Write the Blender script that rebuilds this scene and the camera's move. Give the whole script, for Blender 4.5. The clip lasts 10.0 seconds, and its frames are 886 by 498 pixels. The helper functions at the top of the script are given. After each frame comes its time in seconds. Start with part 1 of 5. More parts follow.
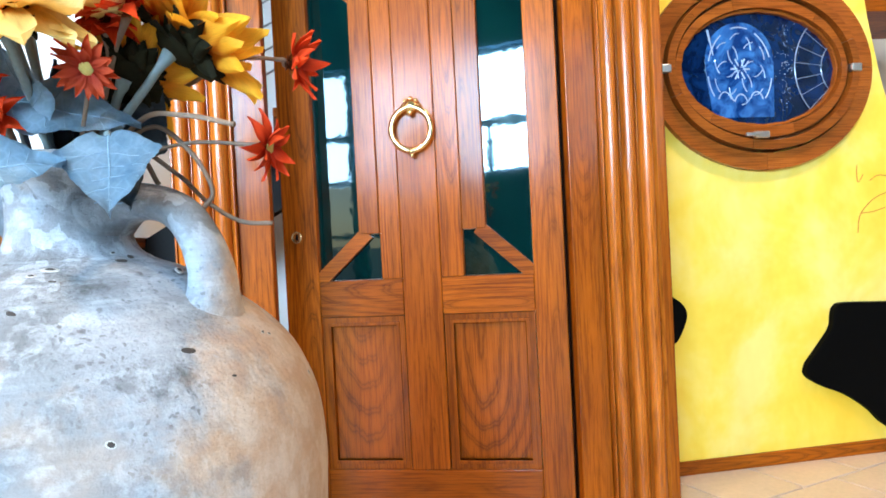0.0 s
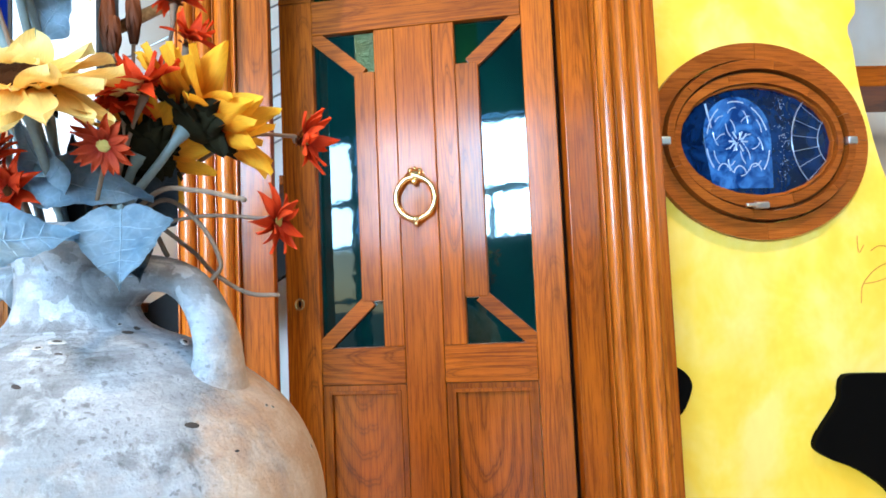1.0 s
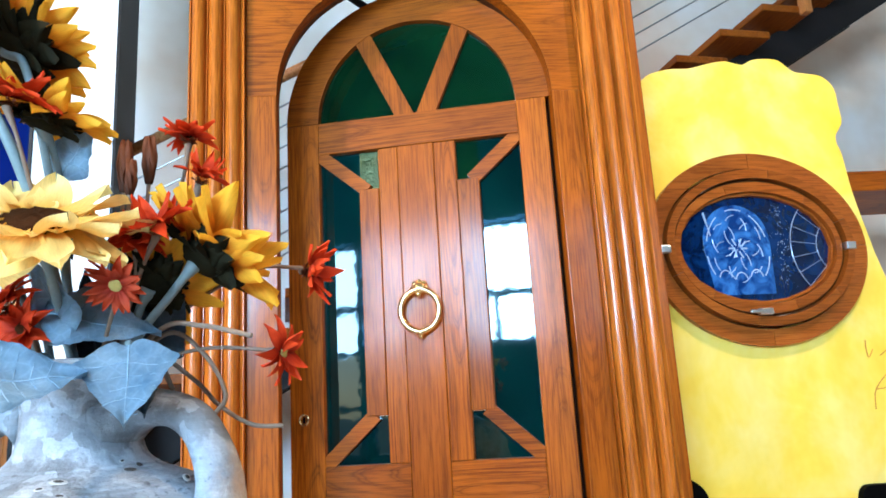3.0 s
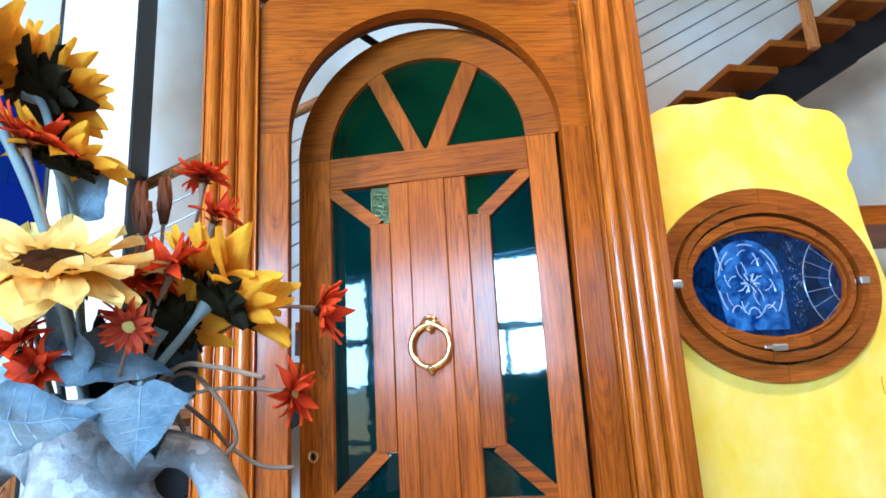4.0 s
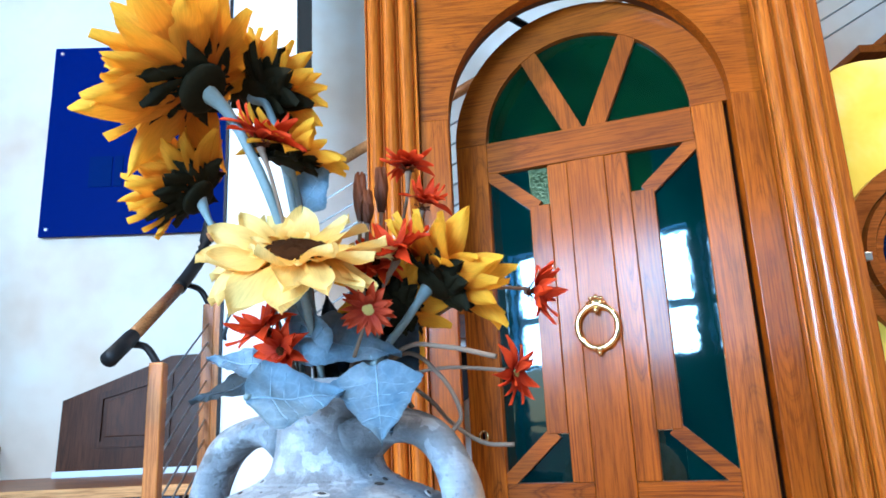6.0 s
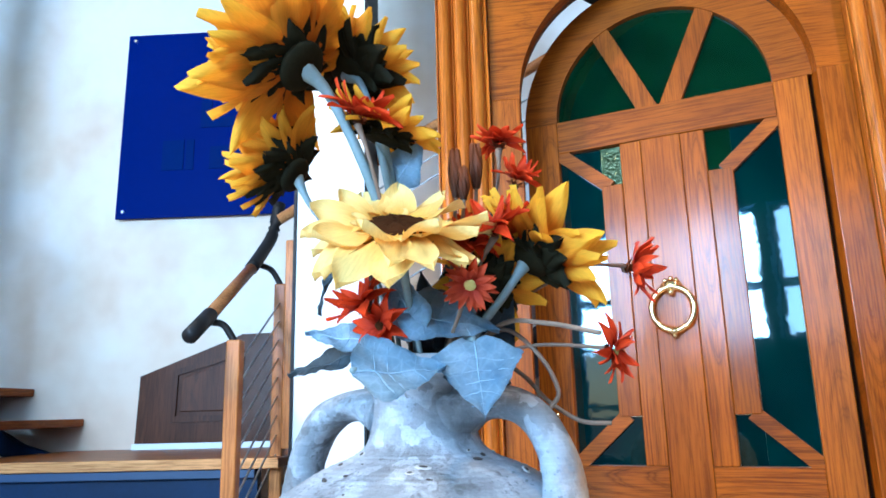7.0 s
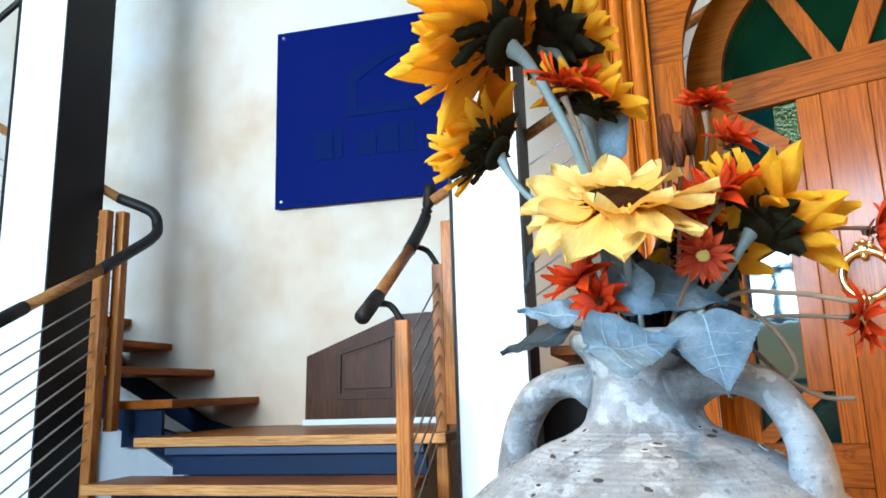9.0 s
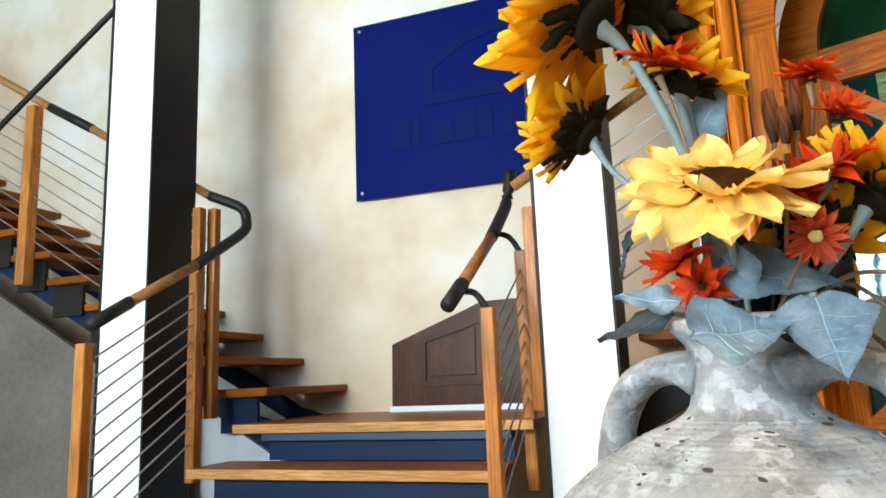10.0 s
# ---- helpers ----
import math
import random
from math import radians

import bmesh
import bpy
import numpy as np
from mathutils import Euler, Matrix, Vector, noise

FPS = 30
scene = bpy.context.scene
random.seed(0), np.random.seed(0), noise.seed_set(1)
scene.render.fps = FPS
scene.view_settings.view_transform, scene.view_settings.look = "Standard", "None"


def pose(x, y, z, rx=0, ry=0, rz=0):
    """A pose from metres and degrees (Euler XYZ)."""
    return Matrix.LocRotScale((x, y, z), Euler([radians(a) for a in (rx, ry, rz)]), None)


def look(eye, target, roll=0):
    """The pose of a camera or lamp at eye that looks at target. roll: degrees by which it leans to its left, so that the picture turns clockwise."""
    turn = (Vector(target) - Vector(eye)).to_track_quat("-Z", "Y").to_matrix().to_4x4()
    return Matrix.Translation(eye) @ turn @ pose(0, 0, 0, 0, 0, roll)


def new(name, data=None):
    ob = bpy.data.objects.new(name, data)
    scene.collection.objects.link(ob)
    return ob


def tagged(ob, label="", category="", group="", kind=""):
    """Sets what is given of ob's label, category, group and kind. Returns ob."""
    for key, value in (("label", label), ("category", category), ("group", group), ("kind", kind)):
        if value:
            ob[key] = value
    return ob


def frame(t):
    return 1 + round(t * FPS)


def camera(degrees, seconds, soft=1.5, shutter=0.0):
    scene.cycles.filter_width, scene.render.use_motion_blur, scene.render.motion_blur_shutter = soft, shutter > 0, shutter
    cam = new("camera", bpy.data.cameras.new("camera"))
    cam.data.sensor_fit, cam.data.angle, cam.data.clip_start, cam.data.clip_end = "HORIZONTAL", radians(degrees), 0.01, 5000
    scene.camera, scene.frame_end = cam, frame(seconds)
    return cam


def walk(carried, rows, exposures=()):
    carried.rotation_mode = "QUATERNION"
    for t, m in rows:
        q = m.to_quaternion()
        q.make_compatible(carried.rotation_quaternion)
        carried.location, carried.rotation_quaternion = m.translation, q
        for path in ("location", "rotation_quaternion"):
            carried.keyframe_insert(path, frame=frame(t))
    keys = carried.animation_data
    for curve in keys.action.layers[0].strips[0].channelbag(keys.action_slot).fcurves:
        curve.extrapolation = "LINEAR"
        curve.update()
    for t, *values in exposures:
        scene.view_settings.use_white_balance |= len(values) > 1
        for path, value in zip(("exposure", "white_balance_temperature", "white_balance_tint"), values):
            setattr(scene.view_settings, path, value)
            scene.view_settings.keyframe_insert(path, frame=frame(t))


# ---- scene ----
cam = camera(64.0, 10.0, soft=1.7)
PATH = [
    (0, (-0.146, -2.356, 0.997), (0.027, -0.364, 0.958), -2.9),
    (0.5, (-0.151, -2.359, 1.004), (0.019, -0.367, 1.054), -2.6),
    (1, (-0.151, -2.364, 1.01), (0.025, -0.376, 1.152), -2.5),
    (1.5, (-0.148, -2.365, 1.018), (0.034, -0.384, 1.224), -3.0),
    (2, (-0.149, -2.368, 1.027), (0.031, -0.397, 1.311), -3.1),
    (2.5, (-0.147, -2.379, 1.036), (0.028, -0.418, 1.389), -3.3),
    (4, (-0.15, -2.391, 1.057), (-0.002, -0.464, 1.57), -3.2),
    (4.5, (-0.167, -2.39, 1.058), (-0.096, -0.458, 1.571), -3.6),
    (5, (-0.207, -2.393, 1.06), (-0.26, -0.459, 1.566), -2.8),
    (5.5, (-0.241, -2.396, 1.06), (-0.388, -0.466, 1.562), -2.9),
    (7, (-0.333, -2.402, 1.051), (-0.703, -0.487, 1.495), -1.4),
    (7.5, (-0.371, -2.403, 1.053), (-0.846, -0.512, 1.501), -1.6),
    (8, (-0.407, -2.407, 1.053), (-0.977, -0.54, 1.488), -1.1),
    (8.5, (-0.437, -2.417, 1.052), (-1.104, -0.577, 1.462), -1.3),
    (9, (-0.453, -2.427, 1.055), (-1.173, -0.602, 1.446), -1.8),
    (9.5, (-0.465, -2.434, 1.059), (-1.272, -0.643, 1.435), -2.3),
    (10, (-0.475, -2.438, 1.06), (-1.395, -0.699, 1.421), -2.3),
]
walk(cam, [(t, look(eye, target, roll)) for t, eye, target, roll in PATH],
     [(0, 0.27, 6150, 10), (2.5, 0.15, 5900, 10), (5.5, 0.10, 5400, 10), (7, 0.06, 5350, 10), (8, 0.04, 5700, 10), (9, -0.02, 6750, 11), (10, -0.09, 8300, 13)])

# ---- light ----
world = bpy.data.worlds.new("sky")
scene.world = world
world.use_nodes = True
wn = world.node_tree
sky = wn.nodes.new("ShaderNodeTexSky")
sky.sky_type = "NISHITA"
sky.sun_disc = False
sky.sun_elevation, sky.sun_rotation = radians(38), radians(215)
wn.links.new(sky.outputs[0], wn.nodes["Background"].inputs[0])
wn.nodes["Background"].inputs[1].default_value = 0.15

sun_data = bpy.data.lights.new("sun", "SUN")
sun_data.energy, sun_data.angle, sun_data.color = 2.0, radians(0.6), (1.0, 0.93, 0.82)
new("sun", sun_data).matrix_world = look((-6, -12, 10), (0, 0, 0))

scene.view_settings.exposure = 0.0


def area_lamp(name, eye, target, w, h, watts, colour):
    d = bpy.data.lights.new(name, "AREA")
    d.shape, d.size, d.size_y, d.energy, d.color = "RECTANGLE", w, h, watts, colour
    ob = new(name, d)
    ob.matrix_world = look(eye, target)
    return ob


REAR = -6.0
# last window, on the right, is added unseen to brighten the wall there
WINDOWS = [(-7.7 + 1.3 * i, -6.5 + 1.3 * i) for i in range(5)] + [(-1.17, 0.03), (2.1, 3.3)]
for (wx0, wx1), watts in zip(WINDOWS, (12, 36, 150, 390, 440, 75, 55)):
    area_lamp("window_daylight", ((wx0 + wx1) / 2, REAR - 0.24, 2.55), ((wx0 + wx1) / 2, 0, 2.55), 1.2, 1.6, watts, (0.53, 0.78, 1.0))
# only the second lamp is known, from its glint; the rest are added fill
SPOTS = [(2.2, -1.6, 4.7, 430, (1.4, 0.3, 1.3), 62), (-2.9, -2.6, 4.5, 560, (0.7, 0.0, 1.5), 74), (-3.4, -0.9, 4.6, 50, (-3.2, 1.6, 1.6), 105), (1.3, -2.5, 4.2, 260, (-0.32, -1.22, 0.75), 30)]
for p in SPOTS:
    d = bpy.data.lights.new("warm_fill_lamp", "SPOT")
    d.energy, d.color, d.spot_size, d.spot_blend, d.shadow_soft_size = p[3], (1.0, 0.72, 0.42), radians(p[5]), 0.6, 0.14
    new("warm_fill_lamp", d).matrix_world = look((p[0], p[1], p[2] - 0.2), p[4])


# ---- materials ----
def mat(name):
    m = bpy.data.materials.new(name)
    m.use_nodes = True
    return m, m.node_tree, m.node_tree.nodes["Principled BSDF"]


def nd(nt, kind, **kw):
    n = nt.nodes.new(kind)
    for k, v in kw.items():
        n.inputs[k].default_value = v
    return n


def ramp(nt, fac, stops):
    r = nt.nodes.new("ShaderNodeValToRGB")
    els = r.color_ramp.elements
    els[0].position, els[0].color = stops[0][0], (*stops[0][1], 1)
    els[1].position, els[1].color = stops[-1][0], (*stops[-1][1], 1)
    for p, c in stops[1:-1]:
        e = els.new(p)
        e.color = (*c, 1)
    nt.links.new(fac, r.inputs[0])
    return r.outputs[0]


def mixc(nt, fac, a, b, mode="MIX"):
    n = nt.nodes.new("ShaderNodeMix")
    n.data_type, n.blend_type = "RGBA", mode
    for sock, v in ((n.inputs[0], fac), (n.inputs[6], a), (n.inputs[7], b)):
        if isinstance(v, (int, float)):
            sock.default_value = v
        elif isinstance(v, tuple):
            sock.default_value = (*v, 1)
        else:
            nt.links.new(v, sock)
    return n.outputs[2]


def coords(nt, scale=(1, 1, 1), jitter=True):
    tc = nt.nodes.new("ShaderNodeTexCoord")
    mp = nt.nodes.new("ShaderNodeMapping")
    mp.inputs["Scale"].default_value = scale
    nt.links.new(tc.outputs["Object"], mp.inputs[0])
    if jitter:
        oi = nt.nodes.new("ShaderNodeObjectInfo")
        mu = nt.nodes.new("ShaderNodeMath")
        mu.operation = "MULTIPLY"
        mu.inputs[1].default_value = 17.0
        nt.links.new(oi.outputs["Random"], mu.inputs[0])
        nt.links.new(mu.outputs[0], mp.inputs["Location"])
    return mp.outputs[0]


def bump(nt, b, height, strength, dist=0.002):
    n = nd(nt, "ShaderNodeBump", Strength=strength, Distance=dist)
    nt.links.new(height, n.inputs["Height"])
    nt.links.new(n.outputs[0], b.inputs["Normal"])


def noise_tex(nt, vec, scale, detail=4.0, rough=0.55, dist=0.0):
    n = nd(nt, "ShaderNodeTexNoise", Scale=scale, Detail=detail, Roughness=rough, Distortion=dist)
    nt.links.new(vec, n.inputs["Vector"])
    return n.outputs["Fac"]


def math_node(nt, op, a, b=None):
    n = nt.nodes.new("ShaderNodeMath")
    n.operation = op
    for sock, v in zip(n.inputs, (a, b)):
        if isinstance(v, (int, float)):
            sock.default_value = v
        elif v is not None:
            nt.links.new(v, sock)
    return n.outputs[0]


def wood(name, axis, dark, light, rough=0.45, coat=0.15, flat=0.12):
    """Varnished oak with the grain along the given axis; flat: width of a flat-sawn board with arched figure, 0 for plain streaks."""
    m, nt, b = mat(name)
    s = {"x": (0.12, 1, 1), "y": (1, 0.12, 1), "z": (1, 1, 0.12)}[axis]
    v = coords(nt, s)
    oi = nt.nodes.new("ShaderNodeObjectInfo")
    warp = noise_tex(nt, v, 5.0, 2.0)
    if flat:
        # growth rings cut almost along the trunk: the distance from a wandering pith
        gen = nt.nodes.new("ShaderNodeTexCoord")
        sg, so = nt.nodes.new("ShaderNodeSeparateXYZ"), nt.nodes.new("ShaderNodeSeparateXYZ")
        nt.links.new(gen.outputs["Generated"], sg.inputs[0])
        nt.links.new(v, so.inputs[0])
        across = sg.outputs["Z" if axis == "x" else "X"]
        u = math_node(nt, "MULTIPLY", math_node(nt, "SUBTRACT", math_node(nt, "ADD", across, math_node(nt, "MULTIPLY", oi.outputs["Random"], 0.5)), 0.75), flat)
        along = nt.nodes.new("ShaderNodeCombineXYZ")
        nt.links.new(so.outputs[axis.upper()], along.inputs[0])
        nt.links.new(oi.outputs["Random"], along.inputs[1])
        h = math_node(nt, "ADD", math_node(nt, "MULTIPLY", noise_tex(nt, along.outputs[0], 8.0, 1.0, 0.4), 0.22), -0.055)
        r = math_node(nt, "SQRT", math_node(nt, "ADD", math_node(nt, "MULTIPLY", u, u), math_node(nt, "MULTIPLY", h, h)))
        r = math_node(nt, "ADD", r, math_node(nt, "MULTIPLY", noise_tex(nt, v, 26.0, 3.0, 0.6), 0.010))
        phase = math_node(nt, "MULTIPLY", r, 480.0)
    else:
        phase = math_node(nt, "MULTIPLY", noise_tex(nt, v, 5.0, 2.0, 0.4, 0.25), 120.0)
    rings = math_node(nt, "SINE", phase)
    v2 = coords(nt, tuple(c * (0.25 if c < 1 else 1) for c in s))
    pores = noise_tex(nt, v2, 190.0, 3.0, 0.7)
    mid = tuple(0.3 * a + 0.7 * c for a, c in zip(dark, light))
    base = ramp(nt, math_node(nt, "MULTIPLY_ADD", rings, 0.5), [(0.0, light), (0.55, tuple(0.12 * a + 0.88 * c for a, c in zip(dark, light))), (0.80, mid), (0.93, tuple(0.7 * a + 0.3 * c for a, c in zip(dark, light))), (1.0, mid)])
    base.node.inputs[0].links[0].from_node.inputs[2].default_value = 0.5
    tone = ramp(nt, warp, [(0.25, tuple(c * 0.6 for c in light)), (0.75, tuple(min(1, c * 1.15) for c in light))])
    calm = ramp(nt, noise_tex(nt, v, 3.0, 2.0), [(0.40, (0.12, 0.12, 0.12)), (0.56, (0.84, 0.84, 0.84))])
    c1 = mixc(nt, calm, base, tone)
    pr = ramp(nt, pores, [(0.40, (0.42, 0.33, 0.27)), (0.54, (1, 1, 1))])
    c2 = mixc(nt, 0.65, c1, pr, "MULTIPLY")
    blotch = ramp(nt, noise_tex(nt, coords(nt, tuple(0.4 if c < 1 else 1 for c in s)), 6.0, 3.0, 0.6), [(0.32, (0.74, 0.66, 0.58)), (0.6, (1.06, 1.06, 1.06))])
    c2 = mixc(nt, 0.8, c2, blotch, "MULTIPLY")
    shade = ramp(nt, oi.outputs["Random"], [(0.0, (0.8, 0.78, 0.76)), (1.0, (1.12, 1.1, 1.06))])
    nt.links.new(mixc(nt, 0.9, c2, shade, "MULTIPLY"), b.inputs["Base Color"])
    b.inputs["Roughness"].default_value = rough
    b.inputs["Coat Weight"].default_value = coat
    b.inputs["Coat Roughness"].default_value = 0.16
    b.inputs["Specular IOR Level"].default_value = 0.12
    bump(nt, b, pores, 0.25, 0.001)
    return m


OAK_D, OAK_L = (0.075, 0.017, 0.0015), (0.45, 0.113, 0.003)
oak = {a: wood("oak_" + a, a, OAK_D, OAK_L, 0.5, 0.30) for a in "xyz"}
oak_curve = wood("oak_curve", "x", OAK_D, OAK_L, 0.5, 0.30, 0)
# glossier casing oak, its base lightened for the warm light on the ribs
oak_lit_gloss = wood("oak_lit_gloss", "z", (0.21, 0.050, 0.004), (0.62, 0.178, 0.016), 0.32, 0.4, 0)
oval_oak = wood("oval_oak", "x", (0.28, 0.074, 0.010), (0.37, 0.104, 0.014), 0.34, 0.35, 0)
# dark copy of the oval's oak, for the shade down in its grooves
oval_groove_shade = wood("oval_groove_shade", "x", (0.05, 0.014, 0.003), (0.10, 0.028, 0.005), 0.5, 0.1, 0)
tread_oak = wood("tread_oak", "x", (0.13, 0.033, 0.005), (0.40, 0.125, 0.022), 0.4, 0.1, 0)
tread_oak_y = wood("tread_oak_y", "y", (0.11, 0.026, 0.003), (0.36, 0.098, 0.010), 0.45, 0.05, 0)
post_oak = wood("post_oak", "z", (0.24, 0.078, 0.015), (0.60, 0.23, 0.062), 0.4, 0.1, 0)
# paler oak for tread fronts, the light they catch put into its colour
lit_nosing_oak = wood("lit_nosing_oak", "x", (0.36, 0.14, 0.04), (0.72, 0.36, 0.14), 0.45, 0.1, 0)
rail_oak = wood("rail_oak", "y", (0.26, 0.10, 0.03), (0.55, 0.26, 0.10), 0.4, 0.1, 0)
walnut = wood("walnut", "z", (0.028, 0.008, 0.003), (0.11, 0.036, 0.013), 0.5, 0.05, 0)


def plain(name, colour, rough=0.5, metal=0.0, vary=0.15, scale=30.0, bumps=0.1, spec=0.5):
    m, nt, b = mat(name)
    v = coords(nt)
    big = noise_tex(nt, v, scale * 0.12, 3.0)
    fine = noise_tex(nt, v, scale * 3, 4.0)
    lo, hi = tuple(c * (1 - vary) for c in colour), tuple(min(1, c * (1 + vary)) for c in colour)
    c = mixc(nt, 0.35, ramp(nt, big, [(0.3, lo), (0.7, hi)]), ramp(nt, fine, [(0.3, lo), (0.7, hi)]))
    nt.links.new(c, b.inputs["Base Color"])
    b.inputs["Roughness"].default_value, b.inputs["Metallic"].default_value = rough, metal
    b.inputs["Specular IOR Level"].default_value = spec
    if bumps:
        bump(nt, b, fine, bumps, 0.002)
    return m


def plaster_mat():
    m, nt, b = mat("plaster")
    v = coords(nt, jitter=False)
    big = noise_tex(nt, v, 0.75, 4.0, 0.55)
    mid = noise_tex(nt, v, 3.0, 4.0, 0.6)
    fine = noise_tex(nt, v, 60.0, 4.0)
    col = ramp(nt, big, [(0.36, (0.80, 0.60, 0.45)), (0.47, (0.85, 0.72, 0.59)), (0.58, (0.88, 0.81, 0.74)), (0.68, (0.86, 0.85, 0.84))])
    col = mixc(nt, 0.6, col, ramp(nt, mid, [(0.34, (0.93, 0.92, 0.90)), (0.58, (1.03, 1.03, 1.03))]), "MULTIPLY")
    nt.links.new(col, b.inputs["Base Color"])
    b.inputs["Roughness"].default_value = 0.85
    b.inputs["Specular IOR Level"].default_value = 0.2
    bump(nt, b, fine, 0.12, 0.002)
    return m


plaster = plaster_mat()
# plaster darkened to hold the shade under the upper flight
plaster_shaded = plain("plaster_shaded", (0.15, 0.132, 0.118), 0.85, 0, 0.3, 12, 0.12, 0.2)


def yellow_mat():
    m, nt, b = mat("yellow_paint")
    v = coords(nt, jitter=False)
    wash = noise_tex(nt, v, 2.6, 4.0, 0.6, 0.3)
    trowel = noise_tex(nt, coords(nt, (1, 1, 0.5), jitter=False), 9.0, 3.0, 0.6)
    fine = noise_tex(nt, v, 140.0, 4.0)
    col = ramp(nt, wash, [(0.30, (0.86, 0.55, 0.03)), (0.48, (0.89, 0.64, 0.075)), (0.64, (0.91, 0.72, 0.19))])
    col = mixc(nt, 0.5, col, ramp(nt, trowel, [(0.3, (0.90, 0.88, 0.80)), (0.7, (1.05, 1.06, 1.2))]), "MULTIPLY")
    nt.links.new(col, b.inputs["Base Color"])
    b.inputs["Roughness"].default_value = 0.65
    b.inputs["Specular IOR Level"].default_value = 0.3
    bump(nt, b, fine, 0.15, 0.002)
    return m


yellow_paint = yellow_mat()
white_panel = plain("white_panel", (0.80, 0.80, 0.79), 0.5, 0, 0.03, 10, 0.02)
black_steel = plain("black_steel", (0.012, 0.010, 0.010), 0.5, 0.0, 0.3, 30, 0.05, 0.2)
grey_steel = plain("grey_steel", (0.12, 0.13, 0.15), 0.4, 0.6, 0.2, 30, 0.05)
blue_steel = plain("blue_steel", (0.0008, 0.015, 0.050), 0.5, 0.0, 0.3, 20, 0.08, 0.2)
# blue light on the rear window frames, put into their paint
frame_blue_lit = plain("frame_blue_lit", (0.06, 0.17, 0.30), 0.4, 0, 0.15, 20, 0.05)
frame_navy = plain("frame_navy", (0.008, 0.036, 0.095), 0.45, 0, 0.15, 20, 0.05)
black_rubber = plain("black_rubber", (0.009, 0.009, 0.010), 0.55, 0, 0.3, 60, 0.1, 0.3)
cable_steel = plain("cable_steel", (0.42, 0.40, 0.38), 0.35, 0.9, 0.1, 60, 0.0)
sign_blue = plain("sign_blue", (0.0002, 0.0095, 0.125), 0.5, 0, 0.1, 6, 0.0, 0.04)
sign_mark = plain("sign_mark", (0.0002, 0.013, 0.105), 0.5, 0, 0.1, 6, 0.0, 0.04)
brass = plain("brass", (0.86, 0.60, 0.27), 0.2, 1.0, 0.12, 80, 0.15)
chrome = plain("chrome", (0.88, 0.88, 0.88), 0.32, 1.0, 0.05, 50, 0.0)
black_lacquer = plain("black_lacquer", (0.002, 0.002, 0.002), 0.6, 0, 0.2, 20, 0.02, 0.04)
# near-black red for the shade in the gap round the door leaf
gap_shade = plain("gap_shade", (0.05, 0.014, 0.005), 0.4, 0, 0.2, 20, 0.05)
twig_paint = plain("twig_paint", (0.60, 0.26, 0.03), 0.7, 0, 0.2, 40, 0.0)
tile_clay = plain("tile_clay", (0.62, 0.47, 0.36), 0.45, 0, 0.16, 20, 0.1)
grout = plain("grout", (0.36, 0.27, 0.2), 0.8, 0, 0.15, 40, 0.1)
stem_green = plain("stem_green", (0.20, 0.26, 0.26), 0.6, 0, 0.2, 60, 0.1)
stem_brown = plain("stem_brown", (0.20, 0.13, 0.085), 0.7, 0, 0.25, 80, 0.2)
sepal_green = plain("sepal_green", (0.013, 0.011, 0.004), 0.8, 0, 0.5, 60, 0.2, 0.1)
disc_brown = plain("disc_brown", (0.042, 0.014, 0.004), 0.95, 0, 0.6, 200, 0.9, 0.05)
pollen = plain("pollen", (0.40, 0.29, 0.07), 0.8, 0, 0.2, 200, 0.6)
hedge_green = plain("hedge_green", (0.03, 0.07, 0.02), 0.8, 0, 0.5, 3, 0.3)
asphalt_grey = plain("asphalt_grey", (0.10, 0.10, 0.10), 0.9, 0, 0.3, 5, 0.2)
ceiling_paint = plain("ceiling_paint", (0.19, 0.21, 0.18), 0.8, 0, 0.06, 6, 0.05)
# rear wall coloured blue for the glow it gives the door glass
rear_blue_glow = plain("rear_blue_glow", (0.035, 0.12, 0.21), 0.8, 0, 0.1, 6, 0.05)


def petal_mat(name, root, tip, trans=0.25):
    m, nt, b = mat(name)
    v = coords(nt)
    tc = nt.nodes.new("ShaderNodeTexCoord")
    sep = nt.nodes.new("ShaderNodeSeparateXYZ")
    nt.links.new(tc.outputs["Generated"], sep.inputs[0])
    c = ramp(nt, sep.outputs["X"], [(0.0, root), (0.45, tuple((a + c) / 2 for a, c in zip(root, tip))), (1.0, tip)])
    fib = noise_tex(nt, coords(nt, (6, 60, 6)), 12.0, 4.0, 0.6)
    c = mixc(nt, 0.5, c, ramp(nt, fib, [(0.3, (0.72, 0.68, 0.6)), (0.7, (1.1, 1.1, 1.1))]), "MULTIPLY")
    nt.links.new(c, b.inputs["Base Color"])
    b.inputs["Roughness"].default_value = 0.65
    b.inputs["Specular IOR Level"].default_value = 0.2
    tr = nt.nodes.new("ShaderNodeBsdfTranslucent")
    nt.links.new(c, tr.inputs[0])
    mx = nt.nodes.new("ShaderNodeMixShader")
    mx.inputs[0].default_value = trans
    out = nt.nodes["Material Output"]
    nt.links.new(b.outputs[0], mx.inputs[1])
    nt.links.new(tr.outputs[0], mx.inputs[2])
    nt.links.new(mx.outputs[0], out.inputs[0])
    bump(nt, b, fib, 0.3, 0.001)
    return m


petal_pale = petal_mat("petal_pale", (0.90, 0.46, 0.05), (0.97, 0.77, 0.30), 0.3)
petal_gold = petal_mat("petal_gold", (0.62, 0.115, 0.002), (0.99, 0.56, 0.035), 0.45)
petal_red = petal_mat("petal_red", (0.32, 0.012, 0.002), (0.80, 0.066, 0.008))
petal_coral = petal_mat("petal_coral", (0.26, 0.012, 0.004), (0.52, 0.070, 0.020))
